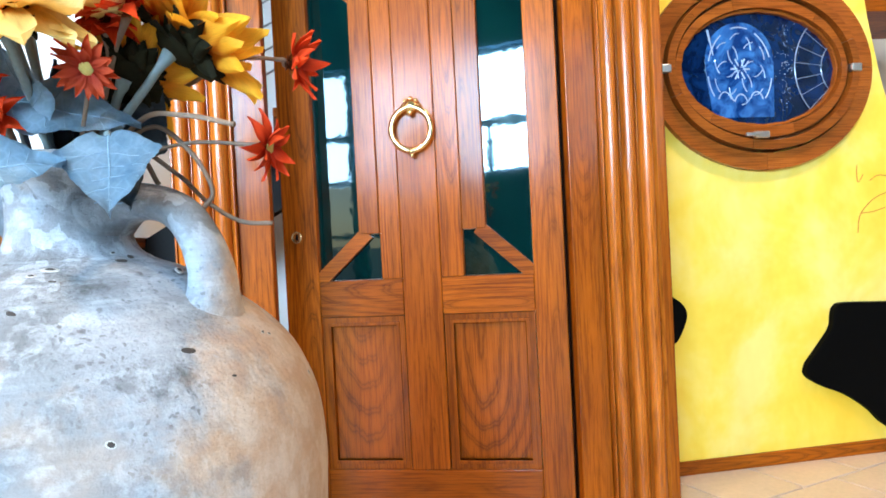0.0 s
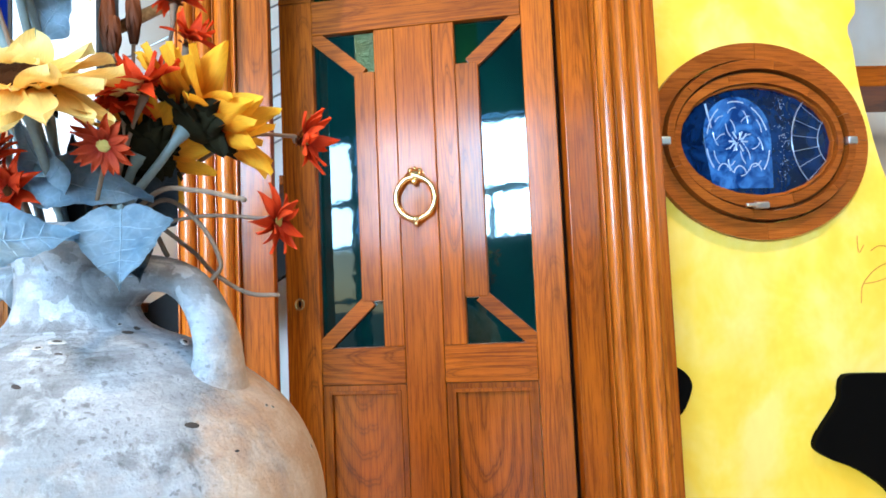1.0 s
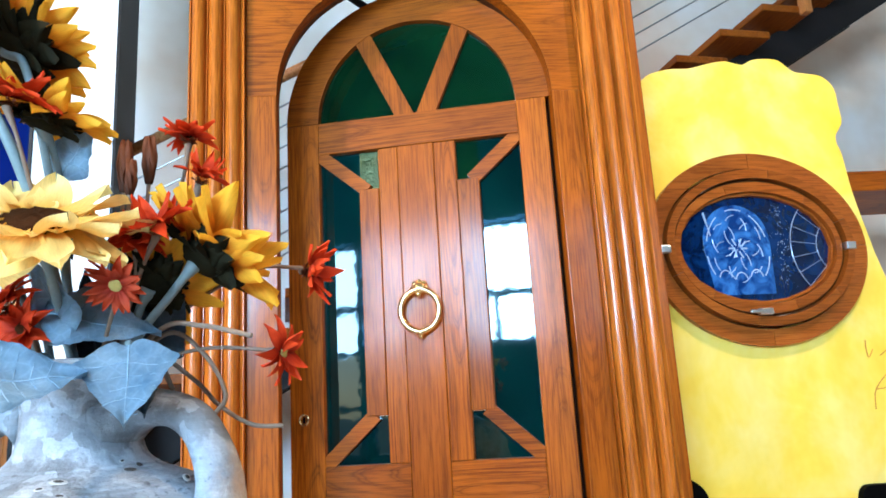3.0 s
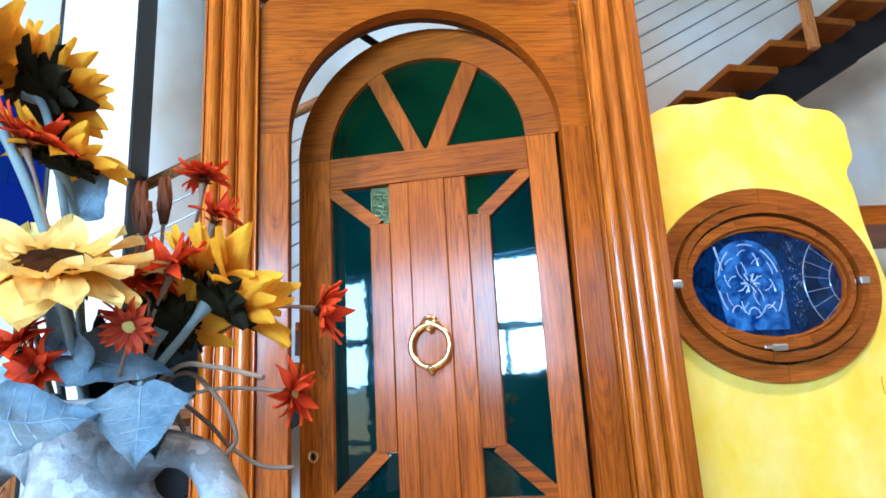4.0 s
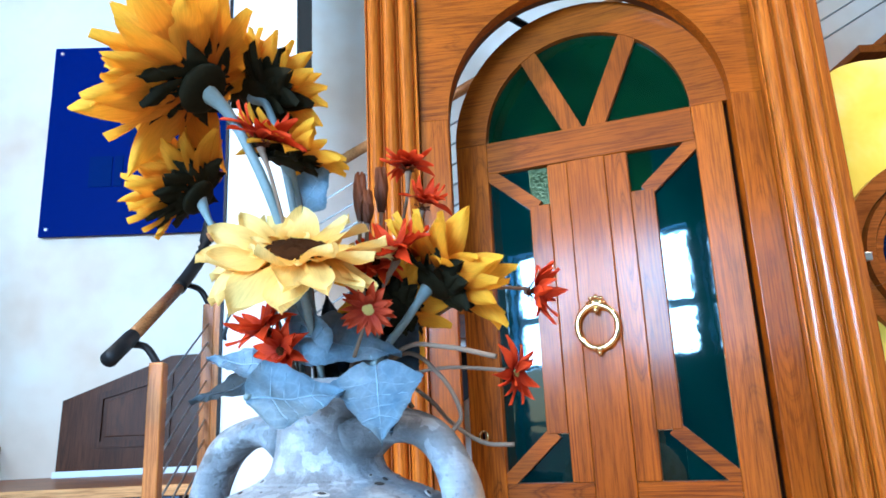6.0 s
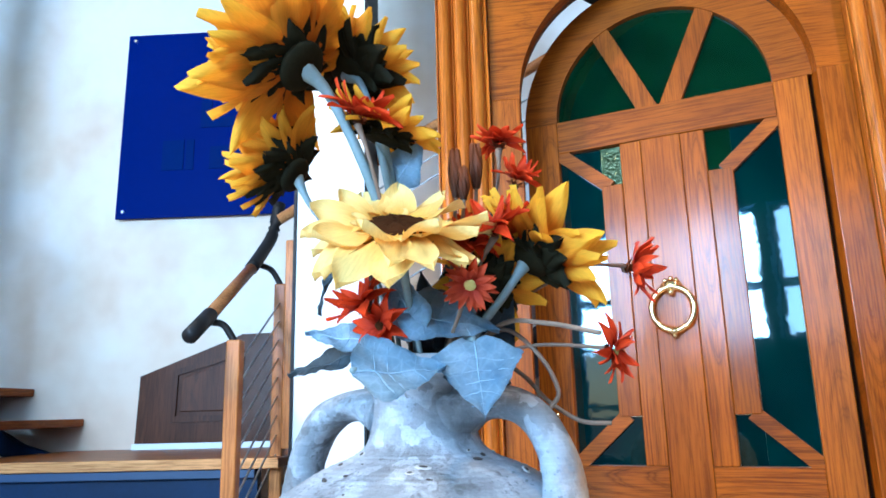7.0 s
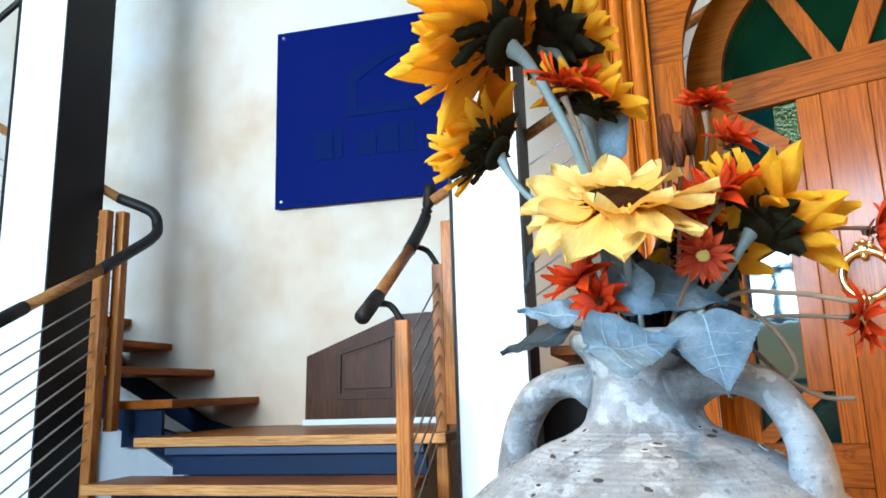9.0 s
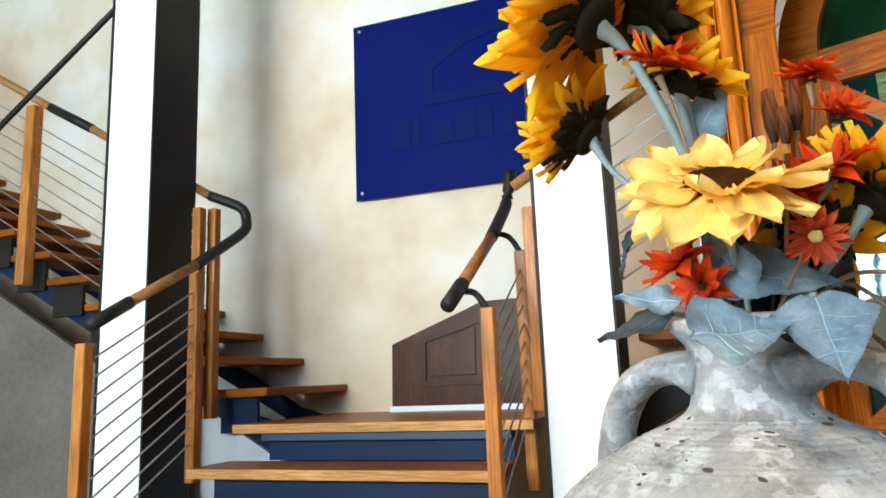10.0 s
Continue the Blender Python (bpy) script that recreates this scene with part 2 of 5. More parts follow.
bud_brown = petal_mat("bud_brown", (0.05, 0.016, 0.006), (0.22, 0.055, 0.016))


def fabric_leaf(name, a, c):
    m, nt, b = mat(name)
    v = coords(nt)
    blot = noise_tex(nt, v, 22.0, 5.0, 0.6)
    fine = noise_tex(nt, v, 400.0, 3.0)
    vor = nd(nt, "ShaderNodeTexVoronoi", Scale=60.0)
    vor.feature = "DISTANCE_TO_EDGE"
    nt.links.new(v, vor.inputs["Vector"])
    col = ramp(nt, blot, [(0.3, a), (0.7, c)])
    col = mixc(nt, 0.35, col, ramp(nt, vor.outputs["Distance"], [(0.0, (1.25, 1.25, 1.25)), (0.12, (0.85, 0.85, 0.85))]), "MULTIPLY")
    nt.links.new(col, b.inputs["Base Color"])
    b.inputs["Roughness"].default_value = 0.7
    bump(nt, b, fine, 0.3, 0.001)
    return m


leaf_blue = fabric_leaf("leaf_blue", (0.15, 0.27, 0.38), (0.40, 0.55, 0.66))
# darker copy of the blue leaf, with the bouquet's shade in its colour
leaf_shaded = fabric_leaf("leaf_shaded", (0.035, 0.05, 0.06), (0.09, 0.12, 0.14))


def jar_mat():
    m, nt, b = mat("weathered_clay")
    v = coords(nt, jitter=False)
    nz = nd(nt, "ShaderNodeTexNoise", Scale=24.0, Detail=4.0, Roughness=0.6)
    nt.links.new(v, nz.inputs["Vector"])
    sc = nt.nodes.new("ShaderNodeVectorMath")
    sc.operation = "SCALE"
    sc.inputs["Scale"].default_value = 0.040
    nt.links.new(nz.outputs["Color"], sc.inputs[0])
    warped = nt.nodes.new("ShaderNodeVectorMath")
    warped.operation = "ADD"
    nt.links.new(v, warped.inputs[0])
    nt.links.new(sc.outputs[0], warped.inputs[1])
    wv = warped.outputs[0]

    # washed-out clay with broad stains and lime bloom
    cloud = noise_tex(nt, v, 6.0, 5.0, 0.55, 0.3)
    c = ramp(nt, cloud, [(0.34, (0.14, 0.137, 0.133)), (0.45, (0.23, 0.229, 0.225)), (0.58, (0.31, 0.31, 0.31)), (0.70, (0.42, 0.42, 0.42))])
    bloom = noise_tex(nt, wv, 21.0, 5.0, 0.62, 0.2)
    c = mixc(nt, ramp(nt, bloom, [(0.50, (0, 0, 0)), (0.62, (0.75, 0.75, 0.75))]), c, (0.50, 0.50, 0.50))
    peel = noise_tex(nt, wv, 13.0, 6.0, 0.62, 0.0)
    c = mixc(nt, ramp(nt, peel, [(0.34, (0.8, 0.8, 0.8)), (0.40, (0, 0, 0))]), c, (0.15, 0.14, 0.13))
    # scattered flecks in two sizes
    for size, lim, dark in ((95.0, 0.20, (0.17, 0.165, 0.16)), (48.0, 0.16, (0.13, 0.12, 0.11))):
        vor = nd(nt, "ShaderNodeTexVoronoi", Scale=size, Randomness=1.0)
        nt.links.new(wv, vor.inputs["Vector"])
        spot = ramp(nt, vor.outputs["Distance"], [(lim, (1, 1, 1)), (lim + 0.10, (0, 0, 0))])
        pick = ramp(nt, noise_tex(nt, v, 10.0 if size > 60 else 7.0, 2.0), [(0.48, (0, 0, 0)), (0.58, (0.75, 0.75, 0.75))])
        c = mixc(nt, mixc(nt, 1.0, spot, pick, "MULTIPLY"), c, dark)
    # crisp flakes of old limewash
    cell = nd(nt, "ShaderNodeTexVoronoi", Scale=42.0, Randomness=1.0)
    nt.links.new(wv, cell.inputs["Vector"])
    area = ramp(nt, noise_tex(nt, v, 5.0, 3.0), [(0.46, (0, 0, 0)), (0.60, (0.45, 0.45, 0.45))])
    tcz = nt.nodes.new("ShaderNodeTexCoord")
    sepz = nt.nodes.new("ShaderNodeSeparateXYZ")
    nt.links.new(tcz.outputs["Object"], sepz.inputs[0])
    area = mixc(nt, 1.0, area, ramp(nt, sepz.outputs["Z"], [(0.93, (0.25, 0.25, 0.25)), (0.99, (1, 1, 1))]), "MULTIPLY")
    sepc = nt.nodes.new("ShaderNodeSeparateColor")
    nt.links.new(cell.outputs["Color"], sepc.inputs[0])
    pale = ramp(nt, sepc.outputs[0], [(0.66, (0, 0, 0)), (0.68, (1, 1, 1))])
    drab = ramp(nt, sepc.outputs[1], [(0.74, (0, 0, 0)), (0.76, (1, 1, 1))])
    c = mixc(nt, mixc(nt, 1.0, pale, area, "MULTIPLY"), c, (0.62, 0.62, 0.62))
    c = mixc(nt, mixc(nt, 1.0, drab, area, "MULTIPLY"), c, (0.20, 0.19, 0.18))
    # throwing marks round the wheel
    wheel = noise_tex(nt, coords(nt, (2.0, 2.0, 70), jitter=False), 2.0, 4.0, 0.65)
    c = mixc(nt, 0.45, c, ramp(nt, wheel, [(0.34, (0.78, 0.78, 0.78)), (0.62, (1.12, 1.12, 1.12))]), "MULTIPLY")
    rust = ramp(nt, noise_tex(nt, v, 4.2, 5.0, 0.6), [(0.55, (0, 0, 0)), (0.66, (1, 1, 1))])
    c = mixc(nt, mixc(nt, 0.45, (0, 0, 0), rust), c, (0.56, 0.37, 0.24))
    # cool tint in the clay for the blue window light
    c = mixc(nt, 1.0, c, (0.93, 0.99, 1.07), "MULTIPLY")
    # warm light on the side turned to the door, painted as peach terracotta
    tcj = nt.nodes.new("ShaderNodeTexCoord")
    sepj = nt.nodes.new("ShaderNodeSeparateXYZ")
    nt.links.new(tcj.outputs["Object"], sepj.inputs[0])
    edge = nd(nt, "ShaderNodeMath")
    edge.operation = "MULTIPLY_ADD"
    edge.inputs[1].default_value = 0.30
    nt.links.new(noise_tex(nt, v, 7.0, 6.0, 0.65), edge.inputs[0])
    nt.links.new(sepj.outputs["X"], edge.inputs[2])
    bare = ramp(nt, edge.outputs[0], [(0.34, (0, 0, 0)), (0.42, (0.9, 0.9, 0.9))])
    c = mixc(nt, bare, c, mixc(nt, ramp(nt, bloom, [(0.4, (0, 0, 0)), (0.6, (1, 1, 1))]), (0.60, 0.38, 0.24), (0.70, 0.53, 0.40)))
    fine = noise_tex(nt, v, 130.0, 5.0, 0.7)
    c = mixc(nt, 0.4, c, ramp(nt, fine, [(0.3, (0.76, 0.76, 0.76)), (0.65, (1.06, 1.06, 1.06))]), "MULTIPLY")
    nt.links.new(c, b.inputs["Base Color"])
    b.inputs["Roughness"].default_value = 0.72
    b.inputs["Specular IOR Level"].default_value = 0.3
    h = nt.nodes.new("ShaderNodeMath")
    h.operation = "ADD"
    nt.links.new(peel, h.inputs[0])
    nt.links.new(fine, h.inputs[1])
    bump(nt, b, h.outputs[0], 0.55, 0.006)
    return m


clay_jar = jar_mat()
under_panel = plain("under_panel", (0.50, 0.53, 0.57), 0.7, 0, 0.06, 10, 0.05)
pit_dark = plain("pit_dark", (0.05, 0.04, 0.035), 0.9, 0, 0.3, 100, 0.2)
pit_rim = plain("pit_rim", (0.50, 0.49, 0.46), 0.8, 0, 0.1, 100, 0.2)


def tinted_glass(name, colour, ior, wave, grain=14.0, sheen=(0.70, 0.91, 1.0)):
    m, nt, b = mat(name)
    v = coords(nt)
    n = noise_tex(nt, v, grain, 2.0)
    nt.links.new(ramp(nt, noise_tex(nt, v, 5.0, 4.0), [(0.3, tuple(c * 0.6 for c in colour)), (0.7, tuple(c * 1.4 for c in colour))]), b.inputs["Base Color"])
    b.inputs["Roughness"].default_value = 0.03
    b.inputs["IOR"].default_value = ior
    b.inputs["Specular Tint"].default_value = (*sheen, 1)
    bump(nt, b, n, wave, 0.004)
    return m


green_glass = tinted_glass("green_glass", (0.0008, 0.016, 0.014), 1.8, 0.05)
fan_glass = tinted_glass("fan_glass", (0.002, 0.019, 0.006), 1.6, 0.12)
# coarse bump and warm green tint imitate a speckled reflection of foliage
leafy_sheen_glass = tinted_glass("leafy_sheen_glass", (0.012, 0.030, 0.010), 1.45, 0.7, 90.0, (0.75, 0.85, 0.45))
blue_glass = tinted_glass("blue_glass", (0.003, 0.018, 0.085), 1.7, 0.15)
lead_line = plain("lead_line", (0.40, 0.50, 0.66), 0.3, 0.6, 0.1, 60, 0.0)
# pale diffuse base paints the glints of strips and beads
glint_glass = plain("glint_glass", (0.50, 0.66, 0.90), 0.12, 0.3, 0.15, 40, 0.3)
glow_glass = tinted_glass("glow_glass", (0.03, 0.14, 0.42), 1.7, 0.5)
# the medallion's blue glow is put in as lighter patches of colour
for m_, lo, hi, sc in ((glow_glass, (0.004, 0.03, 0.15), (0.045, 0.18, 0.50), 11.0), (blue_glass, (0.001, 0.005, 0.028), (0.004, 0.024, 0.10), 10.0)):
    t_ = m_.node_tree
    col_ = ramp(t_, noise_tex(t_, coords(t_), sc, 3.0, 0.6, 1.5), [(0.38, lo), (0.66, hi)])
    t_.links.new(col_, t_.nodes["Principled BSDF"].inputs["Base Color"])


m_clear, nt_c, b_c = mat("clear_glass")
b_c.inputs["Transmission Weight"].default_value = 1.0
b_c.inputs["Roughness"].default_value = 0.0
clear_glass = m_clear


bulb_glow, nt_b, b_b = mat("bulb_glow")
b_b.inputs["Emission Color"].default_value = (1.0, 0.85, 0.6, 1)
b_b.inputs["Emission Strength"].default_value = 60.0


# ---- mesh tools ----
def mesh_ob(name, bm, material, parent=None, label="", smooth=False):
    bmesh.ops.recalc_face_normals(bm, faces=bm.faces)
    me = bpy.data.meshes.new(name)
    bm.to_mesh(me)
    bm.free()
    me.materials.append(material)
    if smooth:
        me.shade_smooth()
    ob = new(name, me)
    ob.parent = parent
    if label:
        ob["label"] = label
    return ob


def part(name, bm, material, parent, label="", smooth=False):
    return mesh_ob(name, bm, material, parent, label, smooth)


def thing(name, m, label, category, group="", kind=""):
    ob = new(name)
    ob.matrix_world = m
    return tagged(ob, label, category, group, kind)


def box(x0, x1, y0, y1, z0, z1, bevel=0.0, bm=None):
    own = bmesh.new()
    bmesh.ops.create_cube(own, size=1.0)
    for v in own.verts:
        v.co = Vector(((x0 + x1) / 2 + v.co.x * (x1 - x0), (y0 + y1) / 2 + v.co.y * (y1 - y0), (z0 + z1) / 2 + v.co.z * (z1 - z0)))
    if bevel:
        bmesh.ops.bevel(own, geom=own.edges[:], offset=bevel, segments=2, affect="EDGES", profile=0.5)
    if bm is None:
        return own
    tmp = bpy.data.meshes.new("tmp")
    own.to_mesh(tmp)
    own.free()
    bm.from_mesh(tmp)
    bpy.data.meshes.remove(tmp)
    return bm


def prism(pts, y0, y1, bevel=0.0):
    """A flat outline of (x, z) points, given thickness along y."""
    bm = bmesh.new()
    a = [bm.verts.new((x, y0, z)) for x, z in pts]
    c = [bm.verts.new((x, y1, z)) for x, z in pts]
    bm.faces.new(a)
    bm.faces.new(c[::-1])
    n = len(pts)
    for i in range(n):
        bm.faces.new((a[i], c[i], c[(i + 1) % n], a[(i + 1) % n]))
    if bevel:
        bmesh.ops.recalc_face_normals(bm, faces=bm.faces)
        edges = [e for e in bm.edges if abs(e.verts[0].co.y - e.verts[1].co.y) < 1e-6 and abs(e.verts[0].co.y - y0) < 1e-6]
        bmesh.ops.bevel(bm, geom=edges, offset=bevel, segments=2, affect="EDGES", profile=0.5)
    return bm


def ring(inner, outer, y0, y1, closed=True):
    """A plate along y between an inner and an outer line of as many (x, z) points."""
    bm = bmesh.new()
    rows = [[bm.verts.new((x, y, z)) for x, z in pts] for pts, y in ((inner, y0), (outer, y0), (outer, y1), (inner, y1))]
    n = len(inner)
    for i in range(n if closed else n - 1):
        j = (i + 1) % n
        for k in range(4):
            a, c = rows[k], rows[(k + 1) % 4]
            bm.faces.new((a[i], a[j], c[j], c[i]))
    if not closed:
        bm.faces.new([r[0] for r in rows])
        bm.faces.new([r[-1] for r in rows[::-1]])
    return bm


def tube(points, radius, seg=10, taper=None, squash=1.0):
    """A round bar along a line of points."""
    bm = bmesh.new()
    pts = [Vector(p) for p in points]
    rings = []
    ref = Vector((0.13, 0.31, 0.94))
    for i, p in enumerate(pts):
        d = (pts[min(i + 1, len(pts) - 1)] - pts[max(i - 1, 0)]).normalized()
        side = d.cross(ref)
        if side.length < 1e-3:
            side = d.cross(Vector((1, 0, 0)))
        side.normalize()
        up = side.cross(d)
        r = radius if taper is None else radius * taper[min(i, len(taper) - 1)]
        rings.append([bm.verts.new(p + r * (math.cos(a) * side + squash * math.sin(a) * up)) for a in (math.tau * k / seg for k in range(seg))])
    for a, c in zip(rings, rings[1:]):
        for k in range(seg):
            bm.faces.new((a[k], a[(k + 1) % seg], c[(k + 1) % seg], c[k]))
    bm.faces.new(rings[0][::-1])
    bm.faces.new(rings[-1])
    return bm


def spline(points, n=8):
    """Points on a smooth line through the given ones."""
    p = [Vector(q) for q in points]
    p = [2 * p[0] - p[1], *p, 2 * p[-1] - p[-2]]
    out = []
    for i in range(1, len(p) - 2):
        for k in range(n):
            t = k / n
            out.append(0.5 * (2 * p[i] + (p[i + 1] - p[i - 1]) * t + (2 * p[i - 1] - 5 * p[i] + 4 * p[i + 1] - p[i + 2]) * t * t + (3 * p[i] - p[i - 1] - 3 * p[i + 1] + p[i + 2]) * t ** 3))
    return out + [p[-2]]


def lathe(profile, seg=64, rough=0.0, grooves=()):
    bm = bmesh.new()
    rings = []
    for r, z in profile:
        row = []
        for k in range(seg):
            a = math.tau * k / seg
            q = Vector((math.cos(a), math.sin(a), 0))
            w = rough * (noise.noise(Vector((q.x * 2, q.y * 2, z * 5))) + 0.5 * noise.noise(Vector((q.x * 6, q.y * 6, z * 14))))
            row.append(bm.verts.new(((r + w) * q.x, (r + w) * q.y, z)))
        rings.append(row)
    for a, c in zip(rings, rings[1:]):
        for k in range(seg):
            bm.faces.new((a[k], a[(k + 1) % seg], c[(k + 1) % seg], c[k]))
    bm.faces.new(rings[0][::-1])
    return bm


def ellipse(cx, cz, rx, rz, n=72, a0=0.0, a1=math.tau):
    return [(cx + rx * math.cos(a0 + (a1 - a0) * i / n), cz + rz * math.sin(a0 + (a1 - a0) * i / n)) for i in range(n)]


def arc(cx, cz, r, a0, a1, n=32):
    return [(cx + r * math.cos(radians(a0 + (a1 - a0) * i / n)), cz + r * math.sin(radians(a0 + (a1 - a0) * i / n))) for i in range(n + 1)]


ID = Matrix.Identity(4)

# ---- the room ----
TURN = 8.0
WALL_Y = 1.9
STAIR = pose(0, 0, 0, 0, 0, TURN)

floor = tagged(mesh_ob("floor", box(-9, 8, REAR - 0.3, 4.5, -0.2, -0.012), grout), "warm clay tiled showroom floor", "floor", kind="structure")
wall_back = tagged(mesh_ob("wall_back", box(-10, 8, WALL_Y, WALL_Y + 0.25, 0, 6.2), plaster), "cream plastered stairwell wall", "wall", kind="structure")
wall_back.matrix_world = STAIR
tagged(mesh_ob("wall_left", box(-8.2, -8.0, REAR, 3, 0, 6.2), plaster), "cream plastered side wall", "wall", kind="structure")
tagged(mesh_ob("wall_right", box(6.0, 6.2, REAR, 3, 0, 6.2), plaster), "cream plastered side wall", "wall", kind="structure")
tagged(mesh_ob("ceiling", box(-9, 8, REAR - 0.3, 4.5, 6.2, 6.4), ceiling_paint), "pale painted ceiling", "ceiling", kind="structure")

SILL = [1.75, 1.75, 0.35, 0.35, 1.75, 1.75, 1.75]
bm = box(-8.2, 6.2, REAR - 0.25, REAR, 3.35, 6.2)
edges = [-8.2] + [x for w in WINDOWS for x in w] + [6.2]
for a, c in zip(edges[0::2], edges[1::2]):
    box(a, c, REAR - 0.25, REAR, 0, 3.35, bm=bm)
for (a, c), z in zip(WINDOWS, SILL):
    box(a, c, REAR - 0.25, REAR, 0, z, bm=bm)
tagged(mesh_ob("wall_rear", bm, rear_blue_glow), "rear wall with a row of windows, blue glow in its paint", "wall", kind="structure")
# the seventh is the window added only for its light
for i, (a, c) in enumerate(WINDOWS):
    w = thing("window_%d" % (i + 1), ID, "framed daylight window, blue light in its frame colour", "window", "rear windows", "structure")
    bm = bmesh.new()
    for q in ((a, a + 0.06, 1.75, 3.35), (c - 0.06, c, 1.75, 3.35), (a + 0.06, c - 0.06, 1.75, 1.81), (a + 0.06, c - 0.06, 3.29, 3.35), (a + 0.06, c - 0.06, 2.36, 2.46), ((a + c) / 2 - 0.03, (a + c) / 2 + 0.03, 1.81, 2.36), *(((a, a + 0.06, 0.35, 1.74), (c - 0.06, c, 0.35, 1.74), (a + 0.06, c - 0.06, 0.35, 0.41), (a + 0.06, c - 0.06, 1.0, 1.07)) if SILL[i] < 1 else ())):
        box(q[0], q[1], REAR - 0.19, REAR - 0.13, q[2], q[3], bm=bm)
    part("window_frame", bm, frame_blue_lit, w)
tagged(mesh_ob("ground", box(-60, 60, -80, REAR - 0.3, -0.5, -0.3), asphalt_grey), "grey asphalt yard outside the windows", "ground", kind="structure")

# floor tiles near the door, laid askew
tile_bm = box(-0.161, 0.161, -0.161, 0.161, -0.012, 0.0, 0.002)
tile_me = bpy.data.meshes.new("tile")
bmesh.ops.recalc_face_normals(tile_bm, faces=tile_bm.faces)
tile_bm.to_mesh(tile_me)
tile_bm.free()
tile_me.materials.append(tile_clay)
grid = pose(1.4, -0.4, 0, 0, 0, 22)
rest_v, rest_f = [], []
for i in range(-40, 30):
    for j in range(-30, 30):
        q = grid @ Vector((i * 0.332 + (0.166 if j % 2 else 0), j * 0.332, 0))
        if not (-7.9 < q.x < 5.9 and REAR + 0.1 < q.y < 1.9):
            continue
        if -0.4 < q.x < 3.0 and -1.6 < q.y < 1.0:
            ob = new("tile", tile_me)
            ob.parent = floor
            ob.matrix_basis = pose(q.x, q.y, 0.0, 0, 0, 22)
        else:
            m = pose(q.x, q.y, 0.0, 0, 0, 22)
            k = len(rest_v)
            for z, s in ((-0.012, 0.161), (-0.002, 0.161), (0.0, 0.159)):
                rest_v += [m @ Vector((s * x, s * y, z)) for x, y in ((-1, -1), (1, -1), (1, 1), (-1, 1))]
            for r in (0, 4):
                rest_f += [(k + r + a, k + r + (a + 1) % 4, k + r + 4 + (a + 1) % 4, k + r + 4 + a) for a in range(4)]
            rest_f.append((k + 8, k + 9, k + 10, k + 11))
me = bpy.data.meshes.new("tiles")
me.from_pydata([tuple(v) for v in rest_v], [], rest_f)
me.materials.append(tile_clay)
ob = tagged(new("tiles", me), kind="stuff")
ob.parent = floor

# ---- the door portal ----
SPRING, HALF = 2.15, 0.5
portal = thing("door_portal", ID, "fluted varnished oak door surround with an arched opening", "door frame")
part("frame_board", box(-0.605, -HALF, 0.0, 0.06, 0, SPRING, 0.003), oak["z"], portal)
part("frame_board", box(HALF, 0.605, 0.0, 0.06, 0, SPRING, 0.003), oak["z"], portal)
arch_in = arc(0, SPRING, HALF, 0, 180, 40)
arch_out = []
for x, z in arch_in:
    dx, dz = x, z - SPRING
    k = min(0.605 / max(abs(dx), 1e-6), 0.56 / max(dz, 1e-6))
    arch_out.append((dx * k, SPRING + dz * k))
part("arch_head", ring(arch_in, arch_out, 0.0, 0.06, False), oak_curve, portal, "arched oak head board")
# rebate lining behind the opening and a hinge strip, coloured as the gap's shade
lin_in = [(HALF + 0.004, 0.0)] + arc(0, SPRING, HALF + 0.004, 0, 180, 40) + [(-HALF - 0.004, 0.0)]
lin_out = [(HALF + 0.045, 0.0)] + arc(0, SPRING, HALF + 0.045, 0, 180, 40) + [(-HALF - 0.045, 0.0)]
part("rebate", ring(lin_in, lin_out, 0.061, 0.10, False), gap_shade, portal, "rebate lining with the gap's shade in its colour")
part("hinge_seal", box(0.487, 0.545, 0.126, 0.150, 0, SPRING + 0.05), gap_shade, portal, "strip added behind the hinge gap to darken it")
part("head_board", box(-0.605, 0.605, -0.005, 0.055, SPRING + 0.563, SPRING + 0.80, 0.003), oak["x"], portal)


def flutes(x0, x1):
    """A casing profile of three rounded ribs between fillets, drawn upwards."""
    w = x1 - x0
    prof = [(0.0, 0.10), (0.0, -0.03)]
    for k in range(3):
        c = 0.17 + 0.31 * k
        prof += [(c - 0.153, -0.030), (c - 0.143, -0.030), (c - 0.134, -0.016)]
        prof += [(c - 0.122 * math.cos(radians(a)), -0.024 - 0.026 * math.sin(radians(a))) for a in range(0, 181, 20)]
        prof += [(c + 0.134, -0.016)]
    prof += [(0.985, -0.03), (1.0, -0.03), (1.0, 0.10)]
    bm = bmesh.new()
    lo = [bm.verts.new((x0 + w * u, y, 0.0)) for u, y in prof]
    hi = [bm.verts.new((x0 + w * u, y, 2.95)) for u, y in prof]
    for i in range(len(prof)):
        j = (i + 1) % len(prof)
        bm.faces.new((lo[i], lo[j], hi[j], hi[i]))
    bm.faces.new(lo)
    bm.faces.new(hi[::-1])
    return bm


part("casing", flutes(-0.80, -0.607), oak_lit_gloss, portal)
part("casing", flutes(0.607, 0.80), oak_lit_gloss, portal)
part("outer_strip", box(0.802, 0.832, -0.012, 0.13, 0, 2.95, 0.002), oak["z"], portal)
part("outer_strip", box(0.834, 0.850, 0.02, 0.16, 0, 2.95, 0.002), oak["z"], portal)
for k in range(6):
    bm = bmesh.new()
    bmesh.ops.create_cone(bm, cap_ends=True, segments=10, radius1=0.005, radius2=0.004, depth=0.004, matrix=pose(0.853, 0.06, 2.3 + 0.09 * k, 0, 90, 0))
    part("screw", bm, chrome, portal)
part("cornice", box(-0.84, 0.87, -0.08, 0.16, 2.953, 3.1, 0.01), oak["x"], portal)

